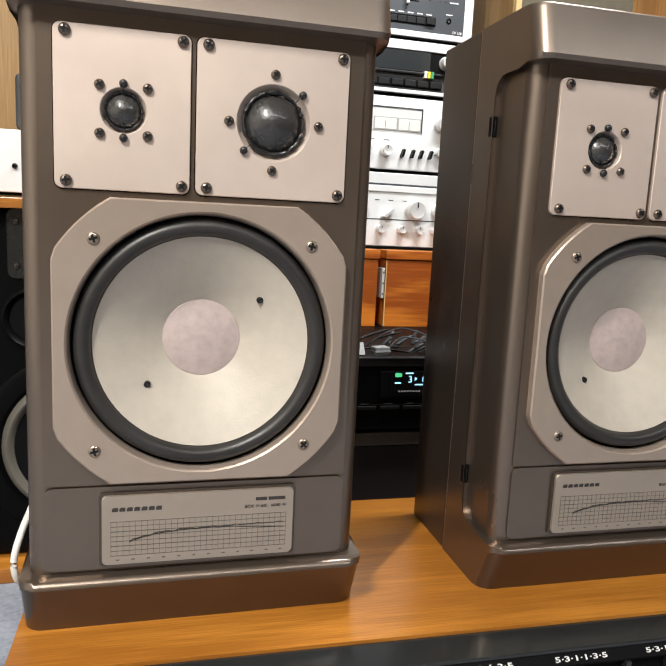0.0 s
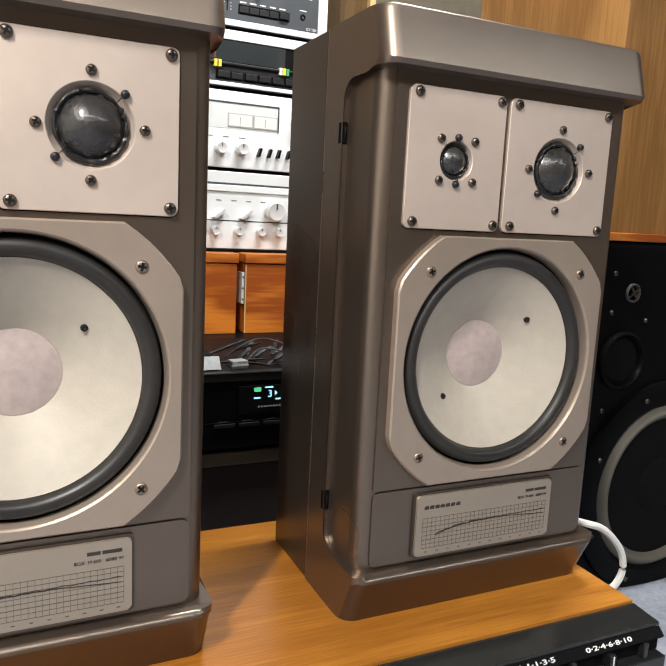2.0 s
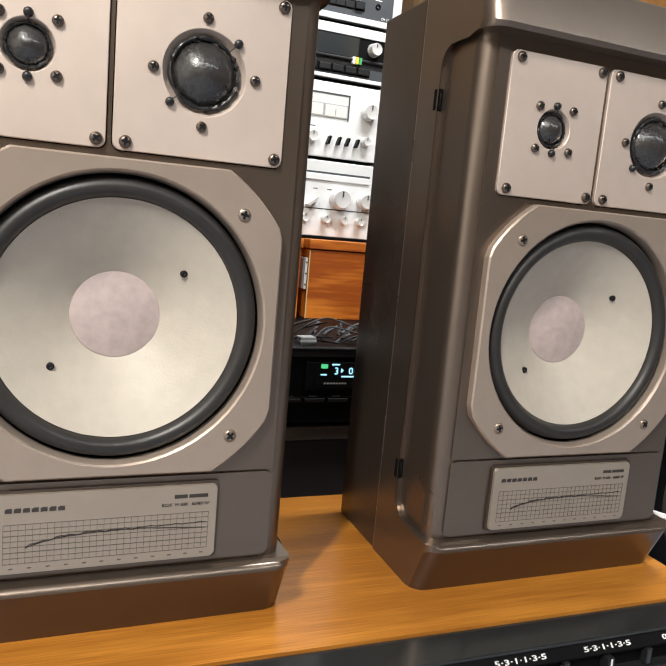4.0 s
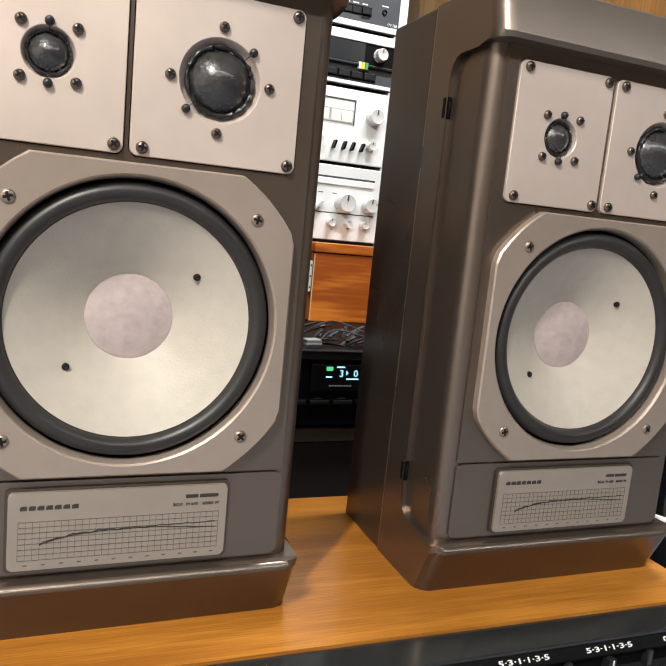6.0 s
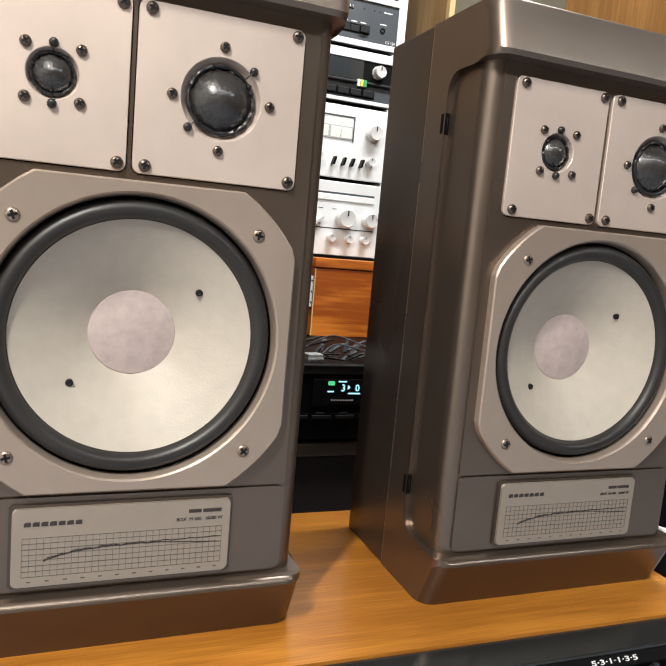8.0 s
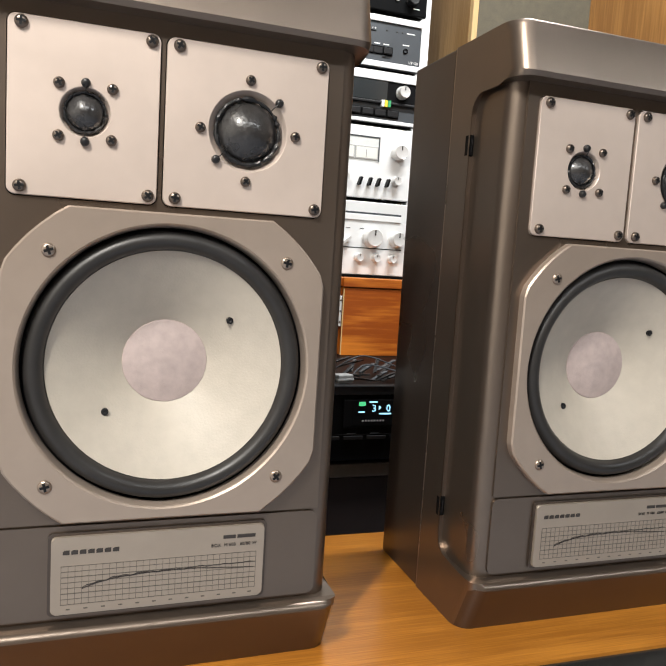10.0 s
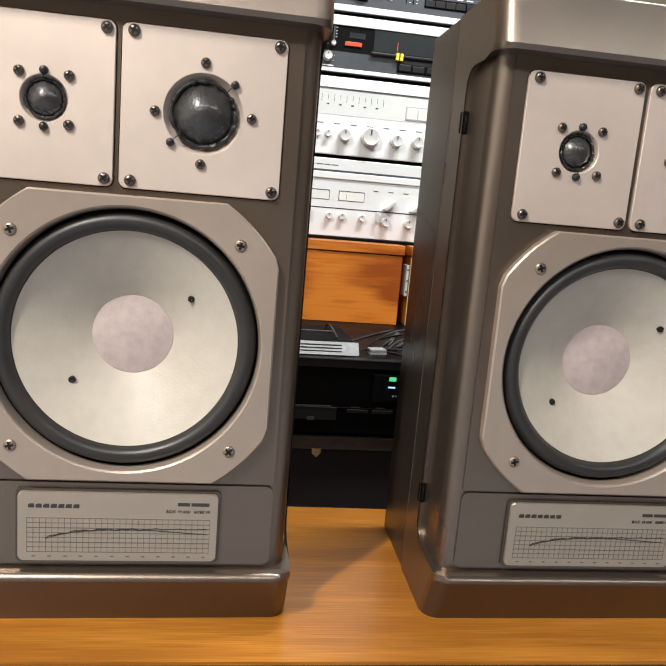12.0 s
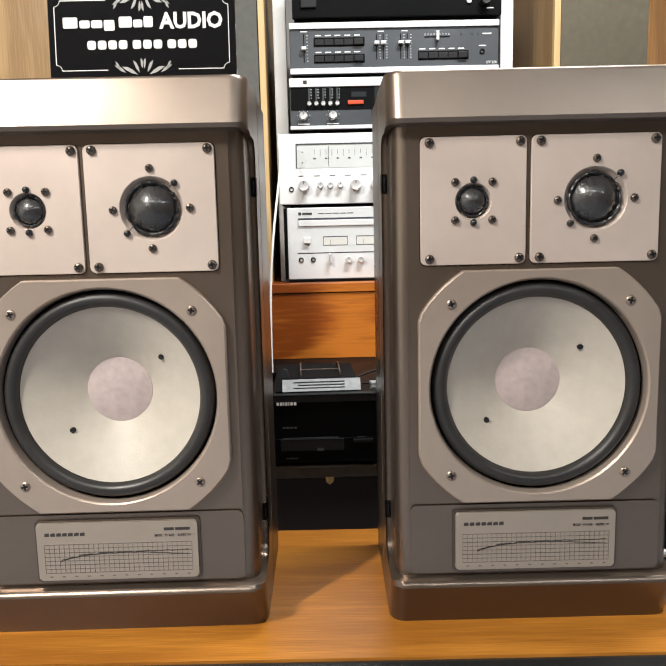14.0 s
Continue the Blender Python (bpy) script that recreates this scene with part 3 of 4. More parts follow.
# ---------------------------------------------------------------- hi-fi gear behind the loudspeakers
GY = 0.935  # front plane of the stacked gear
GS = 1.115  # size of the stacked gear against its drawn width


def knob(parent, x, z, r, y, length, material=None, name="knob"):
    """A turned knob with a skirt, a concave cap and a pointer line."""
    prof = [(r * 1.10, y), (r * 1.10, y - length * 0.2), (r, y - length * 0.26), (r * 0.96, y - length * 0.93), (r * 0.88, y - length), (r * 0.80, y - length * 0.97), (0, y - length * 0.94)]
    kn = part(name, lathe(prof, x, z, 24), material or M_KNOB, parent, "", True)
    part("pointer", box(x - r * 0.07, x + r * 0.07, y - length * 1.02, y - length * 0.90, z + r * 0.25, z + r * 0.85), M_INK, kn)
    return kn


def unit(name, label, category, x0, x1, z0, z1, y, depth, face, case, group="", size=1.0):
    """A hi-fi unit: case, front plate and feet. Its parts lie in world metres less the unit's place."""
    u = thing(name, label, category, pose(-0.0214, y, z0 * size - 0.0370) @ Matrix.Scale(size, 4) if size > 1 else pose(0, y, z0), group)
    h = z1 - z0
    part("case", box(x0 + 0.003, x1 - 0.003, 0.006, depth, 0.006, h - 0.002, 0.002), case, u)
    part("front_plate", box(x0, x1, -0.005, 0.006, 0.007, h, 0.0015), face, u)
    for sx in (x0 + 0.045, x1 - 0.045):
        for sy in (0.03, depth - 0.05):
            part("foot", lathe([(0, 0), (0.014, 0), (0.016, 0.0068), (0, 0.0068)], sx, sy, 16, axis="z"), M_BLACK, u, "black rubber foot", True)
    return u


def bars(parent, x0, z, n, w, gap, h, y, material, name="print_bar"):
    for k in range(n):
        x = x0 + k * (w + gap)
        part(name, box(x, x + w, y - 0.0006, y, z - h / 2, z + h / 2), material, parent)


def jack(parent, x, z, y):
    part("jack", lathe([(0.0052, y), (0.0052, y - 0.002), (0.0036, y - 0.0025), (0.0030, y + 0.001), (0, y + 0.001)], x, z, 16), M_DARK, parent, "dark socket", True)


# shelf that carries the stack
rack = thing("rack", "dark low rack that carries the stacked gear", "rack", pose(0, 0, FLOOR))
part("shelf", box(-0.70, 1.62, 0.72, 1.42, 0.3125, 0.3325, 0.002), M_DARK, rack)
for rx in (-0.66, 0.10, 0.64, 1.58):
    part("upright", box(rx - 0.012, rx + 0.012, 0.74, 1.40, 0.0, 0.3123, 0.001), M_DARK, rack)
for rx in (0.124, 0.652):
    part("post", box(rx, rx + 0.030, 0.990, 1.020, 0.3330, 1.75, 0.002), M_POST, rack, "white enamelled upright")
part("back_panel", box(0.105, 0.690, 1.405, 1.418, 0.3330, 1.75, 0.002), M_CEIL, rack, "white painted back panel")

# wooden boxes side by side under the stack
SZ = 0.1427


def wooden_box(x0, x1):
    b = thing("wooden_box", "orange teak-veneered box with a lid and metal hinge", "box", pose(0, 0.88, SZ), "teak boxes under the gear")
    part("body", box(x0, x1, 0.0, 0.34, 0.0, 0.1500, 0.0008, 1), M_BOX, b)
    part("lid", box(x0 - 0.003, x1 + 0.003, -0.004, 0.342, 0.1522, 0.1728, 0.0012, 1), M_BOX, b, "thick veneered lid")
    part("edge_band", box(x0 - 0.0012, x0 + 0.001, -0.0008, 0.002, 0.001, 0.149), M_OAKEDGE, b)
    h = part("hinge", box(x0 - 0.0075, x0 - 0.0015, 0.004, 0.040, 0.064, 0.132, 0.001), M_KNOB, b, "nickel hinge")
    for z in (0.074, 0.098, 0.122):
        part("rivet", lathe([(0.0022, 0.004), (0.0018, 0.0030), (0, 0.0028)], x0 - 0.0045, z, 10), M_SCREW, h)
    return b


wooden_box(-0.055, 0.4480)
wooden_box(0.4680, 0.960)

# amplifier in a dark case
a = unit("amplifier", "silver amplifier with two power meters in a dark case", "amplifier", 0.150, 0.585, 0.3152, 0.470, GY, 0.30, M_SILVER2, M_DARK, "stacked silver gear", GS)
az = 0.3152
part("case_edge", box(0.143, 0.1495, -0.008, 0.30, 0.007, 0.1545, 0.001), M_DARK, a)
part("case_edge", box(0.5855, 0.592, -0.008, 0.30, 0.007, 0.1545, 0.001), M_DARK, a)
part("case_edge", box(0.1497, 0.5853, -0.008, 0.0, 0.0, 0.0065, 0.001), M_DARK, a)
part("slot", box(0.172, 0.570, -0.0056, -0.0049, 0.1180, 0.1335), M_GREY, a)
part("slot_bar", box(0.173, 0.569, -0.0085, -0.0050, 0.1170, 0.1292, 0.0008), M_SILVER, a)
part("groove", box(0.170, 0.575, -0.0055, -0.0049, 0.0605, 0.0622), M_DARK, a)
part("power_button", box(0.1835, 0.1965, -0.013, -0.005, 0.0815, 0.0945, 0.001), M_WHITE, a, "white square button")
for wx in (0.2238, 0.2925):
    w = part("meter_window", box(wx, wx + 0.0510, -0.0056, -0.0046, 0.0765, 0.0955), M_GREY, a)
    part("meter_face", box(wx + 0.0012, wx + 0.0498, -0.0062, -0.0057, 0.0775, 0.0935), M_METER, w)
    part("needle", box(wx + 0.015, wx + 0.0156, -0.0066, -0.0063, 0.0785, 0.0885), M_INK, w)
bars(a, 0.1735, 0.1425, 1, 0.006, 0.002, 0.006, -0.005, M_INK, "maker_bar")
bars(a, 0.1815, 0.1425, 1, 0.020, 0.002, 0.0042, -0.005, M_INK, "maker_bar")
bars(a, 0.215, 0.1425, 5, 0.012, 0.003, 0.0014, -0.005, M_GREY)
for jx in (0.177, 0.202):
    jack(a, jx, 0.0475, -0.005)
for lx in (0.2374, 0.3710):
    lv = part("lever", box(lx - 0.0022, lx + 0.0022, -0.020, -0.005, 0.040, 0.060, 0.001), M_KNOB, a)
for kx in (0.2762, 0.3015, 0.3406):
    knob(a, kx, 0.0465, 0.0060, -0.005, 0.012)
knob(a, 0.5062, 0.0826, 0.0185, -0.005, 0.024)
knob(a, 0.5610, 0.0826, 0.0150, -0.005, 0.022)
for kx in (0.3877, 0.4342, 0.4798, 0.5174, 0.5530):
    knob(a, kx, 0.0420, 0.0080, -0.005, 0.016)
for lx in (0.384, 0.438):
    part("lever_arm", prism([(lx - 0.003, 0.0670), (lx + 0.003, 0.0650), (lx + 0.021, 0.0800), (lx + 0.018, 0.0830)], -0.022, -0.006), M_KNOB, a)
bars(a, 0.360, 0.1000, 6, 0.010, 0.020, 0.0014, -0.005, M_GREY)

# receiver with dial and meters
r = unit("receiver", "silver receiver with a tuning dial and two square meters", "receiver", 0.136, 0.590, 0.4702, 0.6190, GY, 0.32, M_SILVER, M_DARK, "stacked silver gear", GS)
z0 = 0.4702
win = part("dial_window", box(0.174, 0.5095, -0.0056, -0.0048, 0.0800, 0.1265), M_DIAL, r, "silver dial behind clear glass")
part("dial_frame", box(0.172, 0.5120, -0.0068, -0.0050, 0.1265, 0.1290), M_GREY, win)
part("dial_frame", box(0.172, 0.1738, -0.0068, -0.0050, 0.0800, 0.1263), M_GREY, win)
part("dial_frame", box(0.5097, 0.5120, -0.0068, -0.0050, 0.0800, 0.1263), M_GREY, win)
for k in range(14):
    x = 0.210 + k * 0.0118
    part("dial_tick", box(x, x + 0.0006, -0.0061, -0.0057, 0.1035 if k % 2 else 0.1075, 0.1165), M_GREY, win)
    if k % 2 == 0:
        part("dial_figure_bar", box(x - 0.002, x + 0.0028, -0.0061, -0.0057, 0.0975, 0.1000), M_GREY, win)
for zz in (0.0895, 0.1110):
    part("dial_dot", box(0.184, 0.1862, -0.0061, -0.0057, zz, zz + 0.0022), M_INK, win)
part("dial_needle", box(0.2385, 0.2393, -0.0066, -0.0062, 0.0840, 0.1230), M_INK, win)
for mx in (0.4085, 0.4590):
    mt = part("meter", box(mx, mx + 0.050, -0.0072, -0.0057, 0.0830, 0.1090, 0.0006), M_ORN, r, "square meter with a cream face")
    part("meter_face", box(mx + 0.0025, mx + 0.0475, -0.0078, -0.0073, 0.0855, 0.1065), M_METER, mt)
    part("needle", box(mx + 0.0235, mx + 0.0243, -0.0082, -0.0079, 0.0870, 0.1020), M_INK, mt)
jack(r, 0.161, 0.0375, -0.005)
knob(r, 0.1868, 0.0440, 0.0108, -0.005, 0.018)
for kx in (0.2209, 0.2412, 0.2617):
    knob(r, kx, 0.0445, 0.0058, -0.005, 0.012)
knob(r, 0.2935, 0.0440, 0.0108, -0.005, 0.018)
knob(r, 0.3427, 0.0442, 0.0165, -0.005, 0.020)
knob(r, 0.3940, 0.0420, 0.0105, -0.005, 0.020)
knob(r, 0.4356, 0.0430, 0.0105, -0.005, 0.020)
for lx in (0.4690, 0.4900, 0.5085, 0.5290):
    part("lever", prism([(lx - 0.0022, 0.0320), (lx + 0.0022, 0.0310), (lx + 0.0065, 0.0460), (lx + 0.0030, 0.0475)], -0.020, -0.006), M_DARK, r, "dark bat lever")
knob(r, 0.5529, 0.1015, 0.0150, -0.005, 0.022)
knob(r, 0.5511, 0.0450, 0.0085, -0.005, 0.016)
bars(r, 0.176, 0.0640, 9, 0.012, 0.020, 0.0013, -0.005, M_GREY)

# slate tuner with silver edges
t = unit("tuner", "slate tuner with silver edges and a red button", "tuner", 0.163, 0.588, 0.6192, 0.7270, GY, 0.30, M_GREY, M_DARK, "stacked slate gear", GS)
part("silver_edge", box(0.163, 0.588, -0.009, -0.0052, 0.0905, 0.1078, 0.001), M_SILVER, t)
part("silver_edge", box(0.163, 0.588, -0.009, -0.0052, 0.0075, 0.0145, 0.001), M_SILVER, t)
part("black_band", box(0.165, 0.586, -0.0058, -0.0050, 0.0455, 0.0903), M_RECESS, t)
gl = part("dial_glass", box(0.335, 0.520, -0.0070, -0.0059, 0.0520, 0.0895), M_GLASS, t, "dark green-tinted dial glass")
part("pointer", box(0.380, 0.3812, -0.0076, -0.0071, 0.0560, 0.0720), M_RED, gl)
part("rail", box(0.330, 0.586, -0.013, -0.006, 0.0440, 0.0500, 0.002), M_BLACK, t)
for tx, m_ in ((0.378, M_YELLOW), (0.386, M_YELLOW), (0.5065, M_WHITE), (0.5135, M_YELLOW), (0.5205, M_GREEN)):
    part("tag", box(tx, tx + 0.0058, -0.0145, -0.0055, 0.0390, 0.0520, 0.0004, 1), m_, t, "small coloured paper tag")
part("key_bank", box(0.383, 0.548, -0.0070, -0.0050, 0.0190, 0.0350, 0.001), M_RECESS, t)
for k in range(6):
    part("key", box(0.386 + k * 0.027, 0.409 + k * 0.027, -0.013 if k != 1 else -0.009, -0.0068, 0.0215, 0.0330, 0.001), M_BLACK, t)
knob(t, 0.5521, 0.0712, 0.0120, -0.0058, 0.018)
part("red_button", box(0.2805, 0.3125, -0.0090, -0.0056, 0.0555, 0.0632, 0.0008), M_RED, t, "red push button")
part("readout", box(0.288, 0.318, -0.0066, -0.0056, 0.0700, 0.0800), M_GLASS, t)
for k in range(5):
    x = 0.2025 + k * 0.0142
    ch = part("preset_slider", box(x - 0.0014, x + 0.0014, -0.0064, -0.0057, 0.0600, 0.0890), M_GREY, t)
    knob(t, x, 0.0580, 0.0040, -0.0055, 0.008, M_KNOB, "preset_knob")
    for q in range(4):
        part("tick", box(x + 0.0030, x + 0.0055, -0.0063, -0.0057, 0.0690 + q * 0.0055, 0.0700 + q * 0.0055), M_WHITE, ch)
part("maker_square", box(0.1905, 0.1985, -0.0096, -0.0088, 0.0960, 0.1030), M_INK, t)
for kx in (0.190, 0.250):
    knob(t, kx, 0.0390 - 0.005, 0.0078, -0.0052, 0.014)
    for k in range(7):
        an = radians(-30 + 40 * k)
        px, pz = kx + 0.0125 * math.cos(an), 0.034 + 0.0125 * math.sin(an)
        part("tick", box(px - 0.0006, px + 0.0006, -0.0058, -0.0050, pz - 0.0006, pz + 0.0006), M_WHITE, t)
    bars(t, kx - 0.012, 0.0185, 1, 0.024, 0, 0.0018, -0.005, M_WHITE)

# slate amplifier with sliders
c = unit("control_amplifier", "slate amplifier with sliders and key banks between silver edges", "amplifier", 0.166, 0.587, 0.7272, 0.8330, GY, 0.30, M_GREY, M_DARK, "stacked slate gear", GS)
part("silver_edge", box(0.166, 0.587, -0.009, -0.0052, 0.0940, 0.1058, 0.001), M_SILVER, c)
part("silver_edge", box(0.166, 0.587, -0.009, -0.0052, 0.0075, 0.0185, 0.001), M_SILVER, c)


def slider(parent, x, z0, z1, kz, w=0.0095):
    sl = part("slider_slot", box(x - 0.0009, x + 0.0009, -0.0058, -0.0050, z0, z1), M_RECESS, parent)
    part("slider_cap", box(x - w / 2, x + w / 2, -0.016, -0.0059, kz - 0.0030, kz + 0.0030, 0.0008), M_KNOB, sl, "silver slider cap")
    for q in range(9):
        zz = z0 + (z1 - z0) * (q + 0.5) / 9
        part("tick", box(x + w / 2 + 0.0010, x + w / 2 + 0.0035, -0.0057, -0.0050, zz - 0.0004, zz + 0.0004), M_WHITE, sl)


slider(c, 0.1945, 0.030, 0.085, 0.0560)
for x in (0.3405, 0.3540, 0.3890, 0.4025):
    slider(c, x, 0.034, 0.083, 0.0645)
for x0_, x1_, z_ in ((0.2145, 0.3165, 0.0690), (0.2145, 0.3165, 0.0370), (0.4240, 0.5260, 0.0400)):
    bk = part("key_bank", box(x0_, x1_, -0.0066, -0.0050, z_ - 0.0085, z_ + 0.0085, 0.0008), M_RECESS, c)
    for q in range(5):
        x = x0_ + 0.0015 + q * (x1_ - x0_ - 0.003) / 5
        part("key", box(x, x + 0.0185, -0.012 if q == 4 else -0.0082, -0.0064, z_ - 0.0065, z_ + 0.0050, 0.0008), M_BLACK, bk)
    bars(c, x0_ + 0.003, z_ + 0.0125, 5, 0.012, 0.0075, 0.0020, -0.005, M_WHITE)
hs = part("balance_slot", box(0.4370, 0.4880, -0.0058, -0.0050, 0.0745, 0.0765), M_RECESS, c)
part("slider_cap", box(0.4600, 0.4655, -0.016, -0.0059, 0.0670, 0.0840, 0.0008), M_KNOB, hs)
for q in range(9):
    x = 0.438 + q * 0.006
    part("tick", box(x, x + 0.0008, -0.0057, -0.0050, 0.0785, 0.0820), M_WHITE, hs)
for x in (0.511, 0.533, 0.545):
    part("lamp_dot", lathe([(0.0016, -0.005), (0.0012, -0.0062), (0, -0.0065)], x, 0.0800, 10), M_INK, c)
jack(c, 0.5535, 0.0455, -0.005)
bars(c, 0.5540, 0.0800, 1, 0.018, 0, 0.0020, -0.005, M_WHITE)
bars(c, 0.5470, 0.0570, 1, 0.014, 0, 0.0018, -0.005, M_WHITE)
bars(c, 0.1880, 0.0895, 1, 0.014, 0, 0.0018, -0.005, M_WHITE)
for x in (0.343, 0.391):
    bars(c, x, 0.0880, 1, 0.012, 0, 0.0018, -0.005, M_WHITE)
letters("type_mark", "CV 120", 0.0068, M_WHITE, c, 0.5830, -0.0052, 0.0225, "RIGHT")

# dark unit on top
d = unit("power_amplifier", "charcoal amplifier with a rocker switch on its feet", "amplifier", 0.173, 0.590, 0.8332, 0.9350, GY - 0.01, 0.30, M_DARK, M_DARK, "stacked slate gear", GS)
part("rocker_switch", box(0.190, 0.222, -0.010, -0.005, 0.0250, 0.0450, 0.002), M_BLACK, d)
part("lamp_ring", lathe([(0.0050, -0.005), (0.0050, -0.008), (0.0030, -0.0085), (0, -0.007)], 0.5250, 0.0340, 14), M_KNOB, d, "", True)
knob(d, 0.5560, 0.0345, 0.0110, -0.005, 0.016, M_BLACK)
bars(d, 0.5600, 0.0200, 1, 0.014, 0, 0.0020, -0.005, M_WHITE)

# disc player on a worn box, behind the bench
CY, CZ, CT = 0.410, 0.0448, 0.1660
bx = thing("cardboard_box", "dark red box with worn brown lid and yellow tab", "box", pose(0, CY, FLOOR))
part("body", box(0.06, 0.60, 0.004, 0.300, 0.0, 0.2130, 0.002), M_CARD, bx)
part("lid", box(0.056, 0.604, -0.002, 0.305, 0.2135, CZ - FLOOR, 0.003), M_CARDLID, bx, "worn brown lid")
part("tab", prism([(0.2205, 0.2155), (0.2340, 0.2155), (0.2340, 0.2085), (0.2275, 0.2020), (0.2205, 0.2085)], -0.0032, -0.0022), M_OAK, bx, "torn tan tab")
cd = unit("disc_player", "black disc player with a lit blue display", "disc player", 0.128, 0.552, CZ + 0.0002, CT, CY, 0.30, M_DARK, M_DARK)
CH = CT - CZ
part("top_lip", box(0.128, 0.552, -0.0070, 0.010, CH - 0.012, CH + 0.0015, 0.001), M_BLACK, cd)
part("lip_edge", box(0.129, 0.551, -0.0078, -0.0068, CH + 0.0002, CH + 0.0018), M_GREY, cd)
part("drawer", box(0.148, 0.252, -0.0080, -0.0050, 0.0280, 0.0480, 0.001), M_BLACK, cd)
part("drawer_edge", box(0.152, 0.243, -0.0086, -0.0079, 0.0495, 0.0508), M_GREY, cd)
part("panel_seam", box(0.130, 0.550, -0.0056, -0.0050, 0.0470, 0.0478), M_BLACK, cd)
part("window", box(0.304, 0.444, -0.0066, -0.0050, 0.0580, 0.1015, 0.001), M_RECESS, cd)
for k, (x, w) in enumerate(((0.1435, 0.0042), (0.1490, 0.0042), (0.1545, 0.0018), (0.1578, 0.0034), (0.1625, 0.0018), (0.1658, 0.0042), (0.1715, 0.0042))):
    part("maker_bar", box(x, x + w, -0.0076, -0.0069, 0.1050, 0.1102), M_WHITE, cd)
bars(cd, 0.1520, 0.0670, 4, 0.0048, 0.0014, 0.0028, -0.005, M_GREY)
bars(cd, 0.2080, 0.0300, 1, 0.011, 0, 0.0050, -0.008, M_GREY)
bars(cd, 0.1560, 0.0150, 1, 0.020, 0, 0.0026, -0.005, M_GREY)
for k in range(7):
    part("key", box(0.268 + k * 0.038, 0.300 + k * 0.038, -0.0075, -0.0050, 0.0400, 0.0455, 0.0008), M_BLACK, cd)
    bars(cd, 0.274 + k * 0.038, 0.0490, 1, 0.014, 0, 0.0010, -0.0056, M_GREY)
dis = part("display", box(0.306, 0.402, -0.0071, -0.0067, 0.0620, 0.1000), M_RECESS, cd, at=(0.014, 0, 0))
part("play_mark", prism(rounded(0.3140, 0.3250, 0.0920, 0.0985, 0.0015, 3), -0.0076, -0.0072), M_LGREEN, dis, "green lit symbol")
letters("digits", "3", 0.0155, M_BLUE, dis, 0.3355, -0.0075, 0.0830, "LEFT")
letters("digits", "0", 0.0155, M_BLUE, dis, 0.3590, -0.0075, 0.0830, "LEFT")
part("arrow", prism([(0.3470, 0.0855), (0.3470, 0.0925), (0.3510, 0.0890)], -0.0076, -0.0072), M_BLUE, dis)
for x, z, w in ((0.3310, 0.0970, 0.013), (0.3140, 0.0815, 0.010), (0.3480, 0.0785, 0.020)):
    part("lit_bar", box(x, x + w, -0.0076, -0.0072, z, z + 0.0020), M_BLUE, dis)
for k in range(8):
    part("lit_mark", box(0.3210 + k * 0.0048, 0.3230 + k * 0.0048, -0.0076, -0.0072, 0.0680, 0.0702), M_WHITE, dis)

# clutter on the disc player
tr = thing("drive_chassis", "black drive chassis with wire frame and printed metal sticker plate", "chassis", pose(0.216, CY + 0.008, CT + 0.0018, 0, 0, 2))
part("tray", prism([(0.0, 0.0), (0.15, 0.0), (0.15, 0.020), (0.025, 0.020), (0.0, 0.003)], -0.074, 0.060, axis="x"), M_RECESS, tr)
part("sticker_plate", prism([(-0.001, 0.0020), (0.0, 0.0010), (0.013, 0.0185), (0.012, 0.0195)], -0.063, 0.066, axis="x"), M_PAPER, tr, "printed metal sticker plate")
for q in range(3):
    d0 = 0.0030 + 0.0030 * q
    part("print_bar", box(-0.045 + 0.008 * (q % 2), 0.040, d0 - 0.0014, d0 - 0.0002, 0.0062 + 0.0042 * q, 0.0076 + 0.0042 * q), M_GREY, tr)
for wx in (-0.032, 0.034):
    part("wire", tube([(wx, 0.028, 0.019), (wx, 0.032, 0.027), (wx, 0.100, 0.031), (wx, 0.125, 0.021)], 0.0012, 6), M_SCREW, tr, "", True)
part("wire", tube([(-0.032, 0.050, 0.0285), (0.034, 0.050, 0.0285)], 0.0010, 6), M_SCREW, tr, "", True)
part("bracket", prism([(-0.064, 0.019), (-0.050, 0.019), (-0.056, 0.034), (-0.062, 0.034)], 0.030, 0.034), M_GREY, tr)
sb = thing("small_box", "small silvery clip-top box", "box", pose(0.312, CY + 0.012, CT + 0.0018, 0, 0, 8))
part("body", box(-0.013, 0.013, 0, 0.018, 0, 0.013, 0.0015), M_PAPER, sb)
part("band", box(-0.0133, 0.0133, -0.0006, 0.0186, 0.005, 0.0075), M_DIAL, sb)
random.seed(7)
for q in range(20):
    x, y = random.uniform(0.300, 0.530), random.uniform(0.425, 0.545)
    an, ln, li = random.uniform(-70, 70), random.uniform(0.03, 0.085), random.uniform(4, 22)
    st = thing("strip", "loose dark plastic strip lying on the disc player", "strip", pose(x, y, CT + 0.0030 * (q % 4) + 0.0018, 0, 0, an), "loose strips")
    part("blade", prism([(-ln / 2, 0.0), (ln / 2, 0.001 * li), (ln / 2, 0.001 * li + 0.0016), (ln * 0.1, 0.001 * li * 0.6 + 0.0030), (-ln / 2, 0.0016)], -0.003, 0.003), M_GREY if q % 3 == 0 else M_BLACK, st)
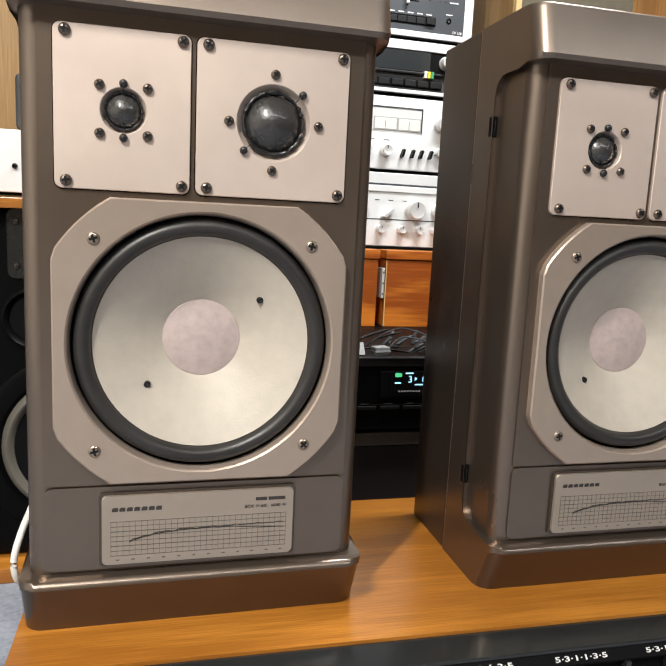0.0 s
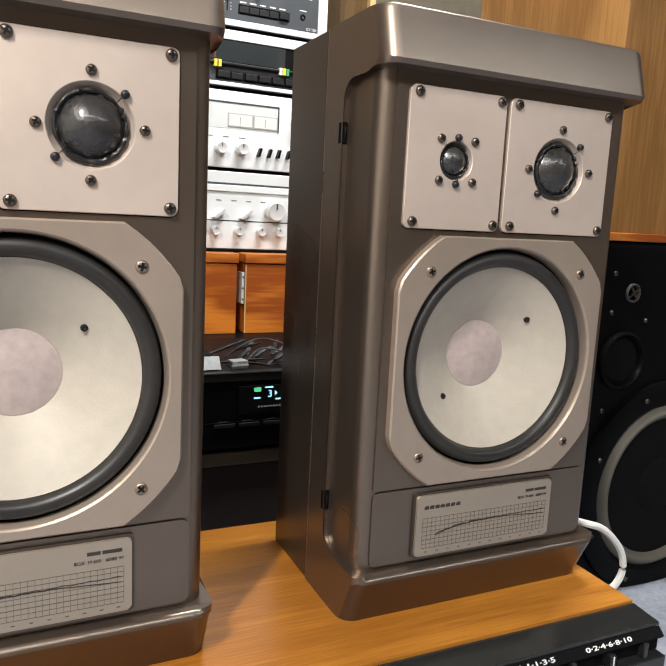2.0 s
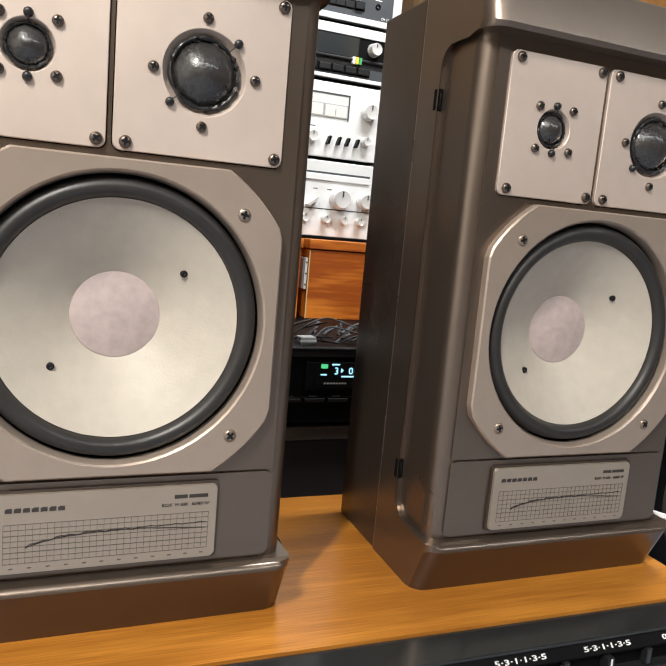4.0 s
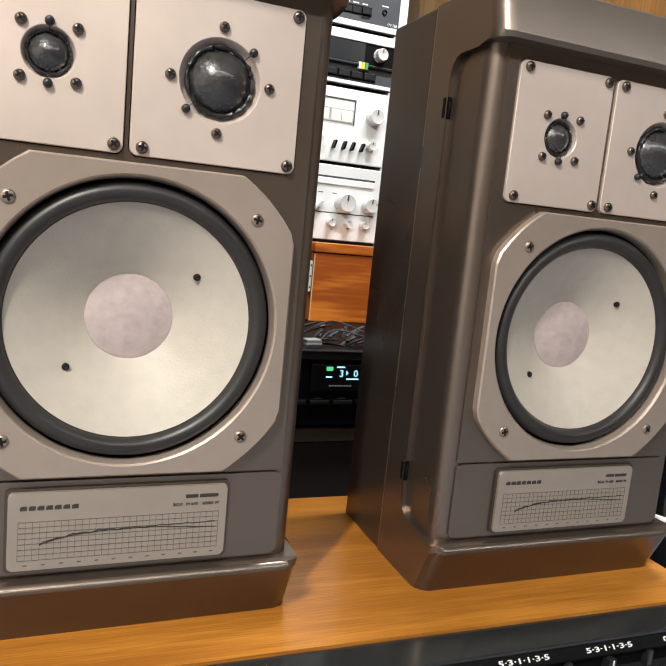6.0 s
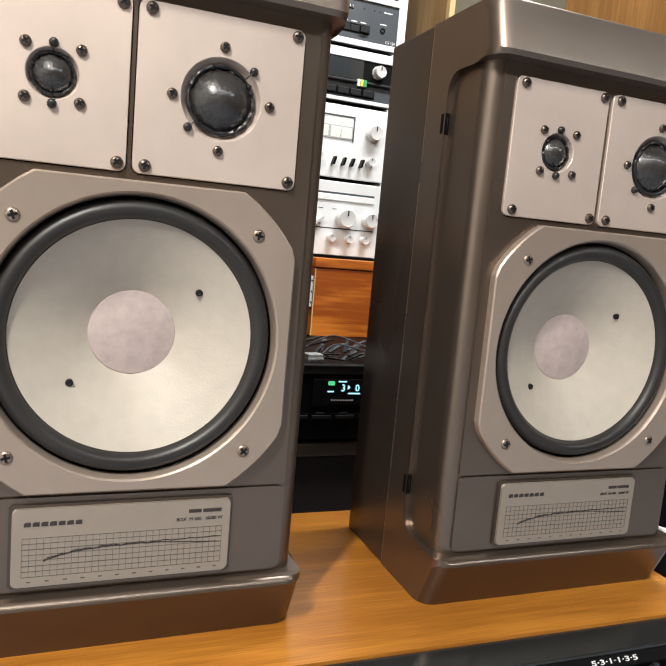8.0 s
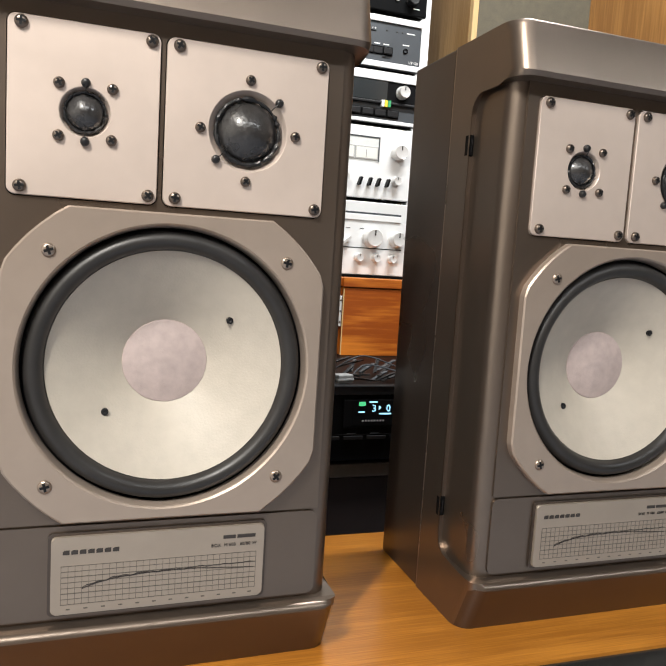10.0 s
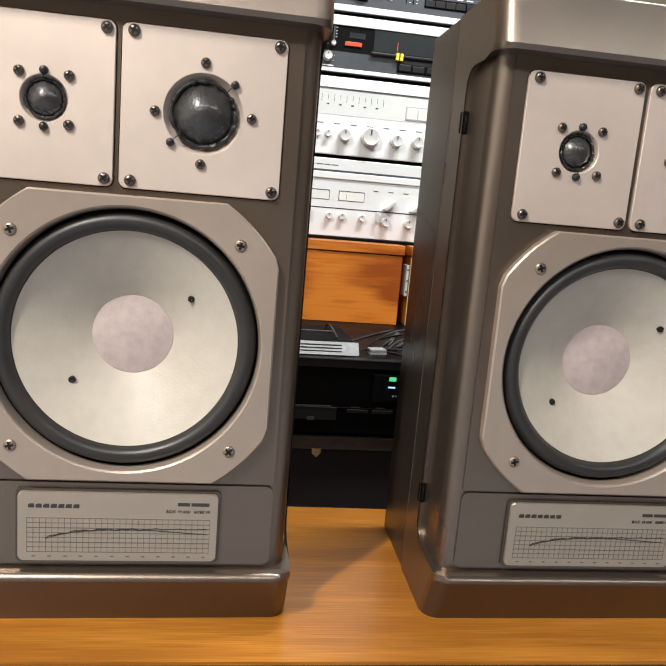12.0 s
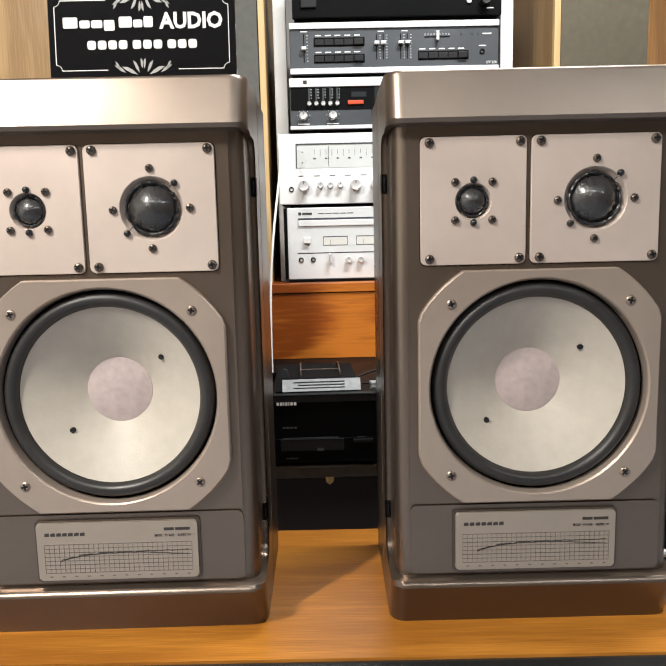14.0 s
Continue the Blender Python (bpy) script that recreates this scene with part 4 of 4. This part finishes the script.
for q, pts in enumerate((((0.32, 0.435, 0.002), (0.36, 0.465, 0.024), (0.42, 0.455, 0.014), (0.48, 0.495, 0.004), (0.52, 0.465, 0.003)), ((0.31, 0.505, 0.002), (0.35, 0.495, 0.030), (0.40, 0.525, 0.026), (0.46, 0.465, 0.004)))):
    w = tagged(part("wire", tube([(x, y, CT + z) for x, y, z in pts], 0.0014, 6), M_GREY, smooth=True), "thin black wire lying on the disc player", "wire")

# ---------------------------------------------------------------- wooden loudspeakers on the rack
SH = FLOOR + 0.3325


def wood_speaker(x0, x1, y, z1, grille, label, depth=0.38):
    sp = thing("wooden_loudspeaker", label, "loudspeaker", pose(0, y, SH), "wooden loudspeakers on the rack")
    h = z1 - SH
    part("cabinet", box(x0, x1, 0.016, depth, 0, h, 0.002), M_OAK, sp, "pale oak-veneered cabinet")
    for a_, b_, c_, d_ in ((x0, x0 + 0.014, 0, h), (x1 - 0.014, x1, 0, h)):
        part("edge", box(a_, b_, 0.0, 0.0155, c_, d_, 0.001), M_OAKEDGE, sp)
    part("edge", box(x0 + 0.0145, x1 - 0.0145, 0.0, 0.0155, h - 0.014, h, 0.001), M_OAKEDGE, sp)
    part("grille", box(x0 + 0.0155, x1 - 0.0155, 0.004, 0.0155, 0.005, h - 0.0155, 0.002), grille, sp, "cloth grille")
    return sp


wood_speaker(0.759, 1.120, 0.93, 1.22, M_GRILLE, "tall pale wood loudspeaker with olive cloth grille")
wood_speaker(-0.200, 0.107, 0.95, 1.22, M_GRILLE2, "tall pale wood loudspeaker with grey cloth grille")
wp = thing("oak_divider", "pale oak panel standing on the rack", "divider", pose(0, 0.885, SH))
part("board", box(1.112, 1.172, 0, 0.3, 0, 1.05, 0.002), M_OAK, wp)
part("edge_band", box(1.112, 1.172, -0.003, -0.0002, 0, 1.05, 0.001), M_OAKEDGE, wp)
bs = thing("slim_loudspeaker", "slim black loudspeaker between wooden cabinets", "loudspeaker", pose(0, 0.90, SH))
part("body", box(1.176, 1.252, 0, 0.25, 0, 1.02, 0.004), M_DARK, bs)
part("grille", box(1.180, 1.248, -0.008, -0.0005, 0.01, 1.01, 0.003), M_BLACK, bs)
wc = thing("wood_cabinet", "orange-brown veneered cabinet on the rack", "cabinet", pose(0, 0.86, SH))
part("body", box(1.256, 1.630, 0, 0.40, 0, 1.08, 0.002), M_OAK, wc)
wl = thing("wood_cabinet", "brown veneered cabinet with vertical grain", "cabinet", pose(0, 0.90, SH))
part("body", box(-0.69, -0.206, 0, 0.38, 0, 1.10, 0.002), M_OAK, wl)

# ---------------------------------------------------------------- black stage loudspeakers at both ends


def stage_speaker(x0, x1, y, top, px, pz, wx, wz_, wr, label, board=True):
    sp = thing("stage_loudspeaker", label, "loudspeaker", pose(0, y, FLOOR), "black stage loudspeakers")
    zf = -FLOOR
    if board:
        part("board", box(x0 - 0.02, x1 + 0.02, -0.04, 0.40, 0, 0.025, 0.002), M_BENCH, sp, "veneered base board")
    part("cabinet", box(x0, x1, 0.0, 0.36, 0.0255 if board else 0.0, top + zf, 0.012, 3), M_DARK, sp, "", True)
    if board:
        pn = part("horn_panel", prism(rounded(px - 0.035, px + 0.090, pz + 0.060, pz + 0.160, 0.010), -0.004, 0.002), M_FASCIA, sp)
        for sx, sz in ((px - 0.022, pz + 0.078), (px - 0.022, pz + 0.142)):
            place("screw", SCREW_SMALL, pn, "", pose(sx, -0.004, sz))
    else:
        hx, hz = px + 0.0105, pz + 0.1055
        hb = part("piezo_tweeter", lathe([(0.0150, 0.002), (0.0150, -0.003), (0.0132, -0.0045), (0.0118, -0.003), (0.0105, 0.001), (0, 0.001)], hx, hz, 28), M_GREY, sp, "small metal tweeter with a cross guard", True)
        for an in (35, 125):
            c_, s_ = math.cos(radians(an)), math.sin(radians(an))
            part("guard_bar", prism([(hx + u * c_ * 0.0118 - v * s_ * 0.0016, hz + u * s_ * 0.0118 + v * c_ * 0.0016) for u, v in ((-1, -1), (1, -1), (1, 1), (-1, 1))], -0.0042 if an < 90 else -0.0046, -0.0026), M_SCREW, hb)
        for sx, sz in ((px - 0.030, pz + 0.075), (px + 0.045, pz + 0.062), (px - 0.028, pz - 0.080), (px - 0.030, pz + 0.135)):
            place("screw", SCREW_SMALL, sp, "", pose(sx, 0.0, sz))
    part("port", lathe([(0.046, 0.002), (0.046, -0.006), (0.042, -0.009), (0.037, -0.004), (0.034, 0.010), (0.033, 0.0)], px, pz, 40), M_DARK, sp, "round bass port", True)
    # Flat black disc stands in for the shade inside the open port.
    part("port_shade", lathe([(0.034, -0.0012), (0, -0.0012)], px, pz, 40), M_RECESS, sp)
    part("woofer_rim", lathe([(wr * 1.30, 0.002), (wr * 1.30, -0.008), (wr * 1.22, -0.012), (wr * 1.05, -0.010), (wr * 1.0, -0.004)], wx, wz_, 64), M_DARK, sp, "", True)
    sr = [(wr * (1.0 - 0.16 * k / 8), -0.004 - 0.010 * math.sin(math.pi * k / 8)) for k in range(9)]
    part("surround", lathe(sr, wx, wz_, 64), M_SURR, sp, "beige cloth surround", True)
    part("cone", lathe([(wr * 0.84, -0.004), (wr * 0.60, -0.0025), (wr * 0.34, -0.0015), (wr * 0.25, -0.010), (0, -0.016)], wx, wz_, 64), M_RECESS, sp, "black cone", True)
    for k in range(8):
        an = radians(22.5 + 45 * k)
        place("screw", SCREW_SMALL, sp, "", pose(wx + wr * 1.18 * math.cos(an), -0.012, wz_ + wr * 1.18 * math.sin(an)))
    return sp


zf = -FLOOR
stage_speaker(-0.42, 0.06, 0.50, 0.3694, -0.210, 0.209 + zf, -0.148, 0.012 + zf, 0.112, "black stage loudspeaker with bass port and beige-ringed woofer")
stage_speaker(0.80, 1.30, 0.22, 0.384, 0.865, 0.200 + zf, 0.985, -0.020 + zf, 0.140, "black stage loudspeaker with beige-ringed woofer beside a white cable", False)
bd = tagged(part("shelf_board", box(-0.46, 0.07, 0.47, 0.86, 0.3697, 0.3850, 0.0015), M_BENCH), "orange veneered board lying on the stage loudspeaker", "board")
wa = unit("white_amplifier", "white-faced amplifier on the veneered board", "amplifier", -0.45, -0.03, 0.3852, 0.4795, 0.50, 0.30, M_SILVER, M_DARK)
part("badge", box(-0.290, -0.262, -0.0058, -0.0050, 0.078, 0.085), M_INK, wa)
for lx in (-0.262, -0.232):
    part("toggle", lathe([(0.0040, -0.005), (0.0025, -0.012), (0, -0.013)], lx, 0.044, 12), M_DARK, wa, "", True)
gb = thing("grey_case", "grey rounded case on the white amplifier", "case", pose(0, 0.505, 0.4797))
part("body", box(-0.232, 0.02, 0, 0.27, 0, 0.080, 0.008, 3), M_GREY, gb, "", True)
wr_ = thing("wood_cabinet", "orange veneered cabinet on the stage loudspeaker", "cabinet", pose(0, 0.22, 0.3845))
part("body", box(0.81, 1.30, 0.006, 0.36, 0.006, 0.62, 0.002), M_TEAK, wr_)
part("rail", box(0.808, 1.302, 0.0, 0.0055, 0.0, 0.012, 0.001), M_BOX, wr_)

# ---------------------------------------------------------------- sign on the left loudspeaker
sg = thing("sign", "glossy black shop sign with white writing and grey ornaments", "sign", pose(0.0425, 0.050, TOP, -4, 0, 0))
part("panel", box(-0.0965, 0.0965, 0.0, 0.004, 0.0005, 0.112, 0.0008), M_SIGN, sg)
part("foot", box(-0.050, 0.050, 0.004, 0.045, 0.0005, 0.004, 0.0008), M_SIGN, sg)
yS = -0.0004
SB, ST = 0.0185, 0.0890  # heights of the border's lower and upper lines


def sign_bar(x0, x1, z0, z1, m=None, name="line"):
    part(name, box(x0, x1, yS - 0.0003, yS + 0.0006, z0, z1), m or M_WHITE, sg)


for s in (-1, 1):
    for z in (SB, ST):
        sign_bar(s * 0.0600 - 0.0235, s * 0.0600 + 0.0235, z - 0.0004, z + 0.0004)
    sign_bar(s * 0.0895 - 0.0004, s * 0.0895 + 0.0004, SB + 0.006, ST - 0.006)
    for z, a0 in ((SB, 0 if s < 0 else 90), (ST, 270 if s < 0 else 180)):
        pts = [(s * 0.0895 + 0.0058 * math.cos(radians(a0 + 15 * k)), yS, z + 0.0058 * math.sin(radians(a0 + 15 * k))) for k in range(7)]
        part("corner_line", tube(pts, 0.0004, 5), M_WHITE, sg)
for k, (x, w) in enumerate(((-0.0810, 0.0150), (-0.0640, 0.0105), (-0.0520, 0.0115), (-0.0390, 0.0110), (-0.0235, 0.0135), (-0.0088, 0.0095), (0.0020, 0.0095))):
    part("name_bar", prism(rounded(x, x + w, 0.0612 - (0.0030 if k == 3 else 0), 0.0722 if k in (0, 4, 6) else 0.0690, 0.0016, 3), yS - 0.0003, yS + 0.0006), M_WHITE, sg)
letters("word", "AUDIO", 0.0222, M_WHITE, sg, 0.0190, yS - 0.0002, 0.0600, "LEFT", 0.91, bold=0.0008)
for k in range(10):
    x = -0.0568 + k * 0.0108 + (0.0035 if k > 3 else 0) + (0.0035 if k > 6 else 0)
    part("number_bar", prism(rounded(x, x + 0.0088, 0.0395, 0.0485, 0.0025, 3), yS - 0.0003, yS + 0.0006), M_WHITE, sg)
for cz, up in ((SB - 0.003, 1), (ST + 0.003, -1)):
    for s in (-1, 1):
        for q, (bx_, bz_, ln, an) in enumerate(((0.001, 0.004, 0.011, 80), (0.004, 0.000, 0.014, 60), (0.006, -0.002, 0.018, 24), (0.018, 0.000, 0.014, 30), (0.024, 0.002, 0.011, 62), (0.010, -0.004, 0.008, -40))):
            c_, s_ = math.cos(radians(an)), math.sin(radians(an))
            out = []
            for u, v in ((0, 0), (0.35, 0.13), (0.7, 0.17), (1, 0.05), (0.75, -0.02), (0.35, -0.06)):
                out.append((s * (bx_ + ln * (u * c_ - v * s_)), cz + up * (bz_ + ln * (u * s_ + v * c_))))
            part("leaf", prism(out, yS - 0.0003, yS + 0.0006), M_ORN, sg)

# ---------------------------------------------------------------- cables
tagged(part("cable", tube([(-0.12, 0.212, 0.085), (-0.158, 0.190, 0.082), (-0.1600, 0.120, 0.074), (-0.1660, 0.085, 0.058), (-0.1705, 0.075, 0.036), (-0.1680, 0.080, 0.014), (-0.1605, 0.100, 0.0036), (-0.1580, 0.160, 0.0036)], 0.0034, 12), M_CABLE, smooth=True), "white cable hanging beside the loudspeaker", "cable")
tagged(part("cable", tube([(0.560, 0.208, 0.05), (0.600, 0.110, 0.040), (0.643, 0.055, 0.035), (0.680, 0.050, 0.021), (0.713, 0.050, -0.010), (0.723, 0.050, -0.041), (0.711, 0.050, -0.062), (0.690, 0.055, -0.075), (0.640, 0.08, -0.12), (0.660, 0.15, -0.185)], 0.0046, 8), M_CABLE, smooth=True), "white cable looping off the bench end", "cable")
tagged(part("cable", tube([(-0.50, 0.30, FLOOR + 0.004), (-0.35, 0.22, FLOOR + 0.004), (-0.26, 0.20, FLOOR + 0.004), (-0.18, 0.22, FLOOR + 0.004)], 0.004, 8), M_BLACK, smooth=True), "black cable lying on the carpet", "cable")
tagged(part("cable", tube([(0.618, 1.0, SH + 0.002), (0.624, 0.99, 0.5), (0.632, 0.98, 0.72), (0.622, 0.99, 0.86), (0.628, 1.0, 1.02)], 0.004, 8), M_BLACK, smooth=True), "black cable hanging beside the stacked gear", "cable")
tagged(part("cable", tube([(0.145, 0.86, 0.62), (0.126, 0.78, 0.45), (0.118, 0.735, 0.34), (0.117, 0.70, 0.25), (0.119, 0.66, 0.1552)], 0.0025, 8), M_CABLE, smooth=True), "white cable hanging down beside the gear", "cable")
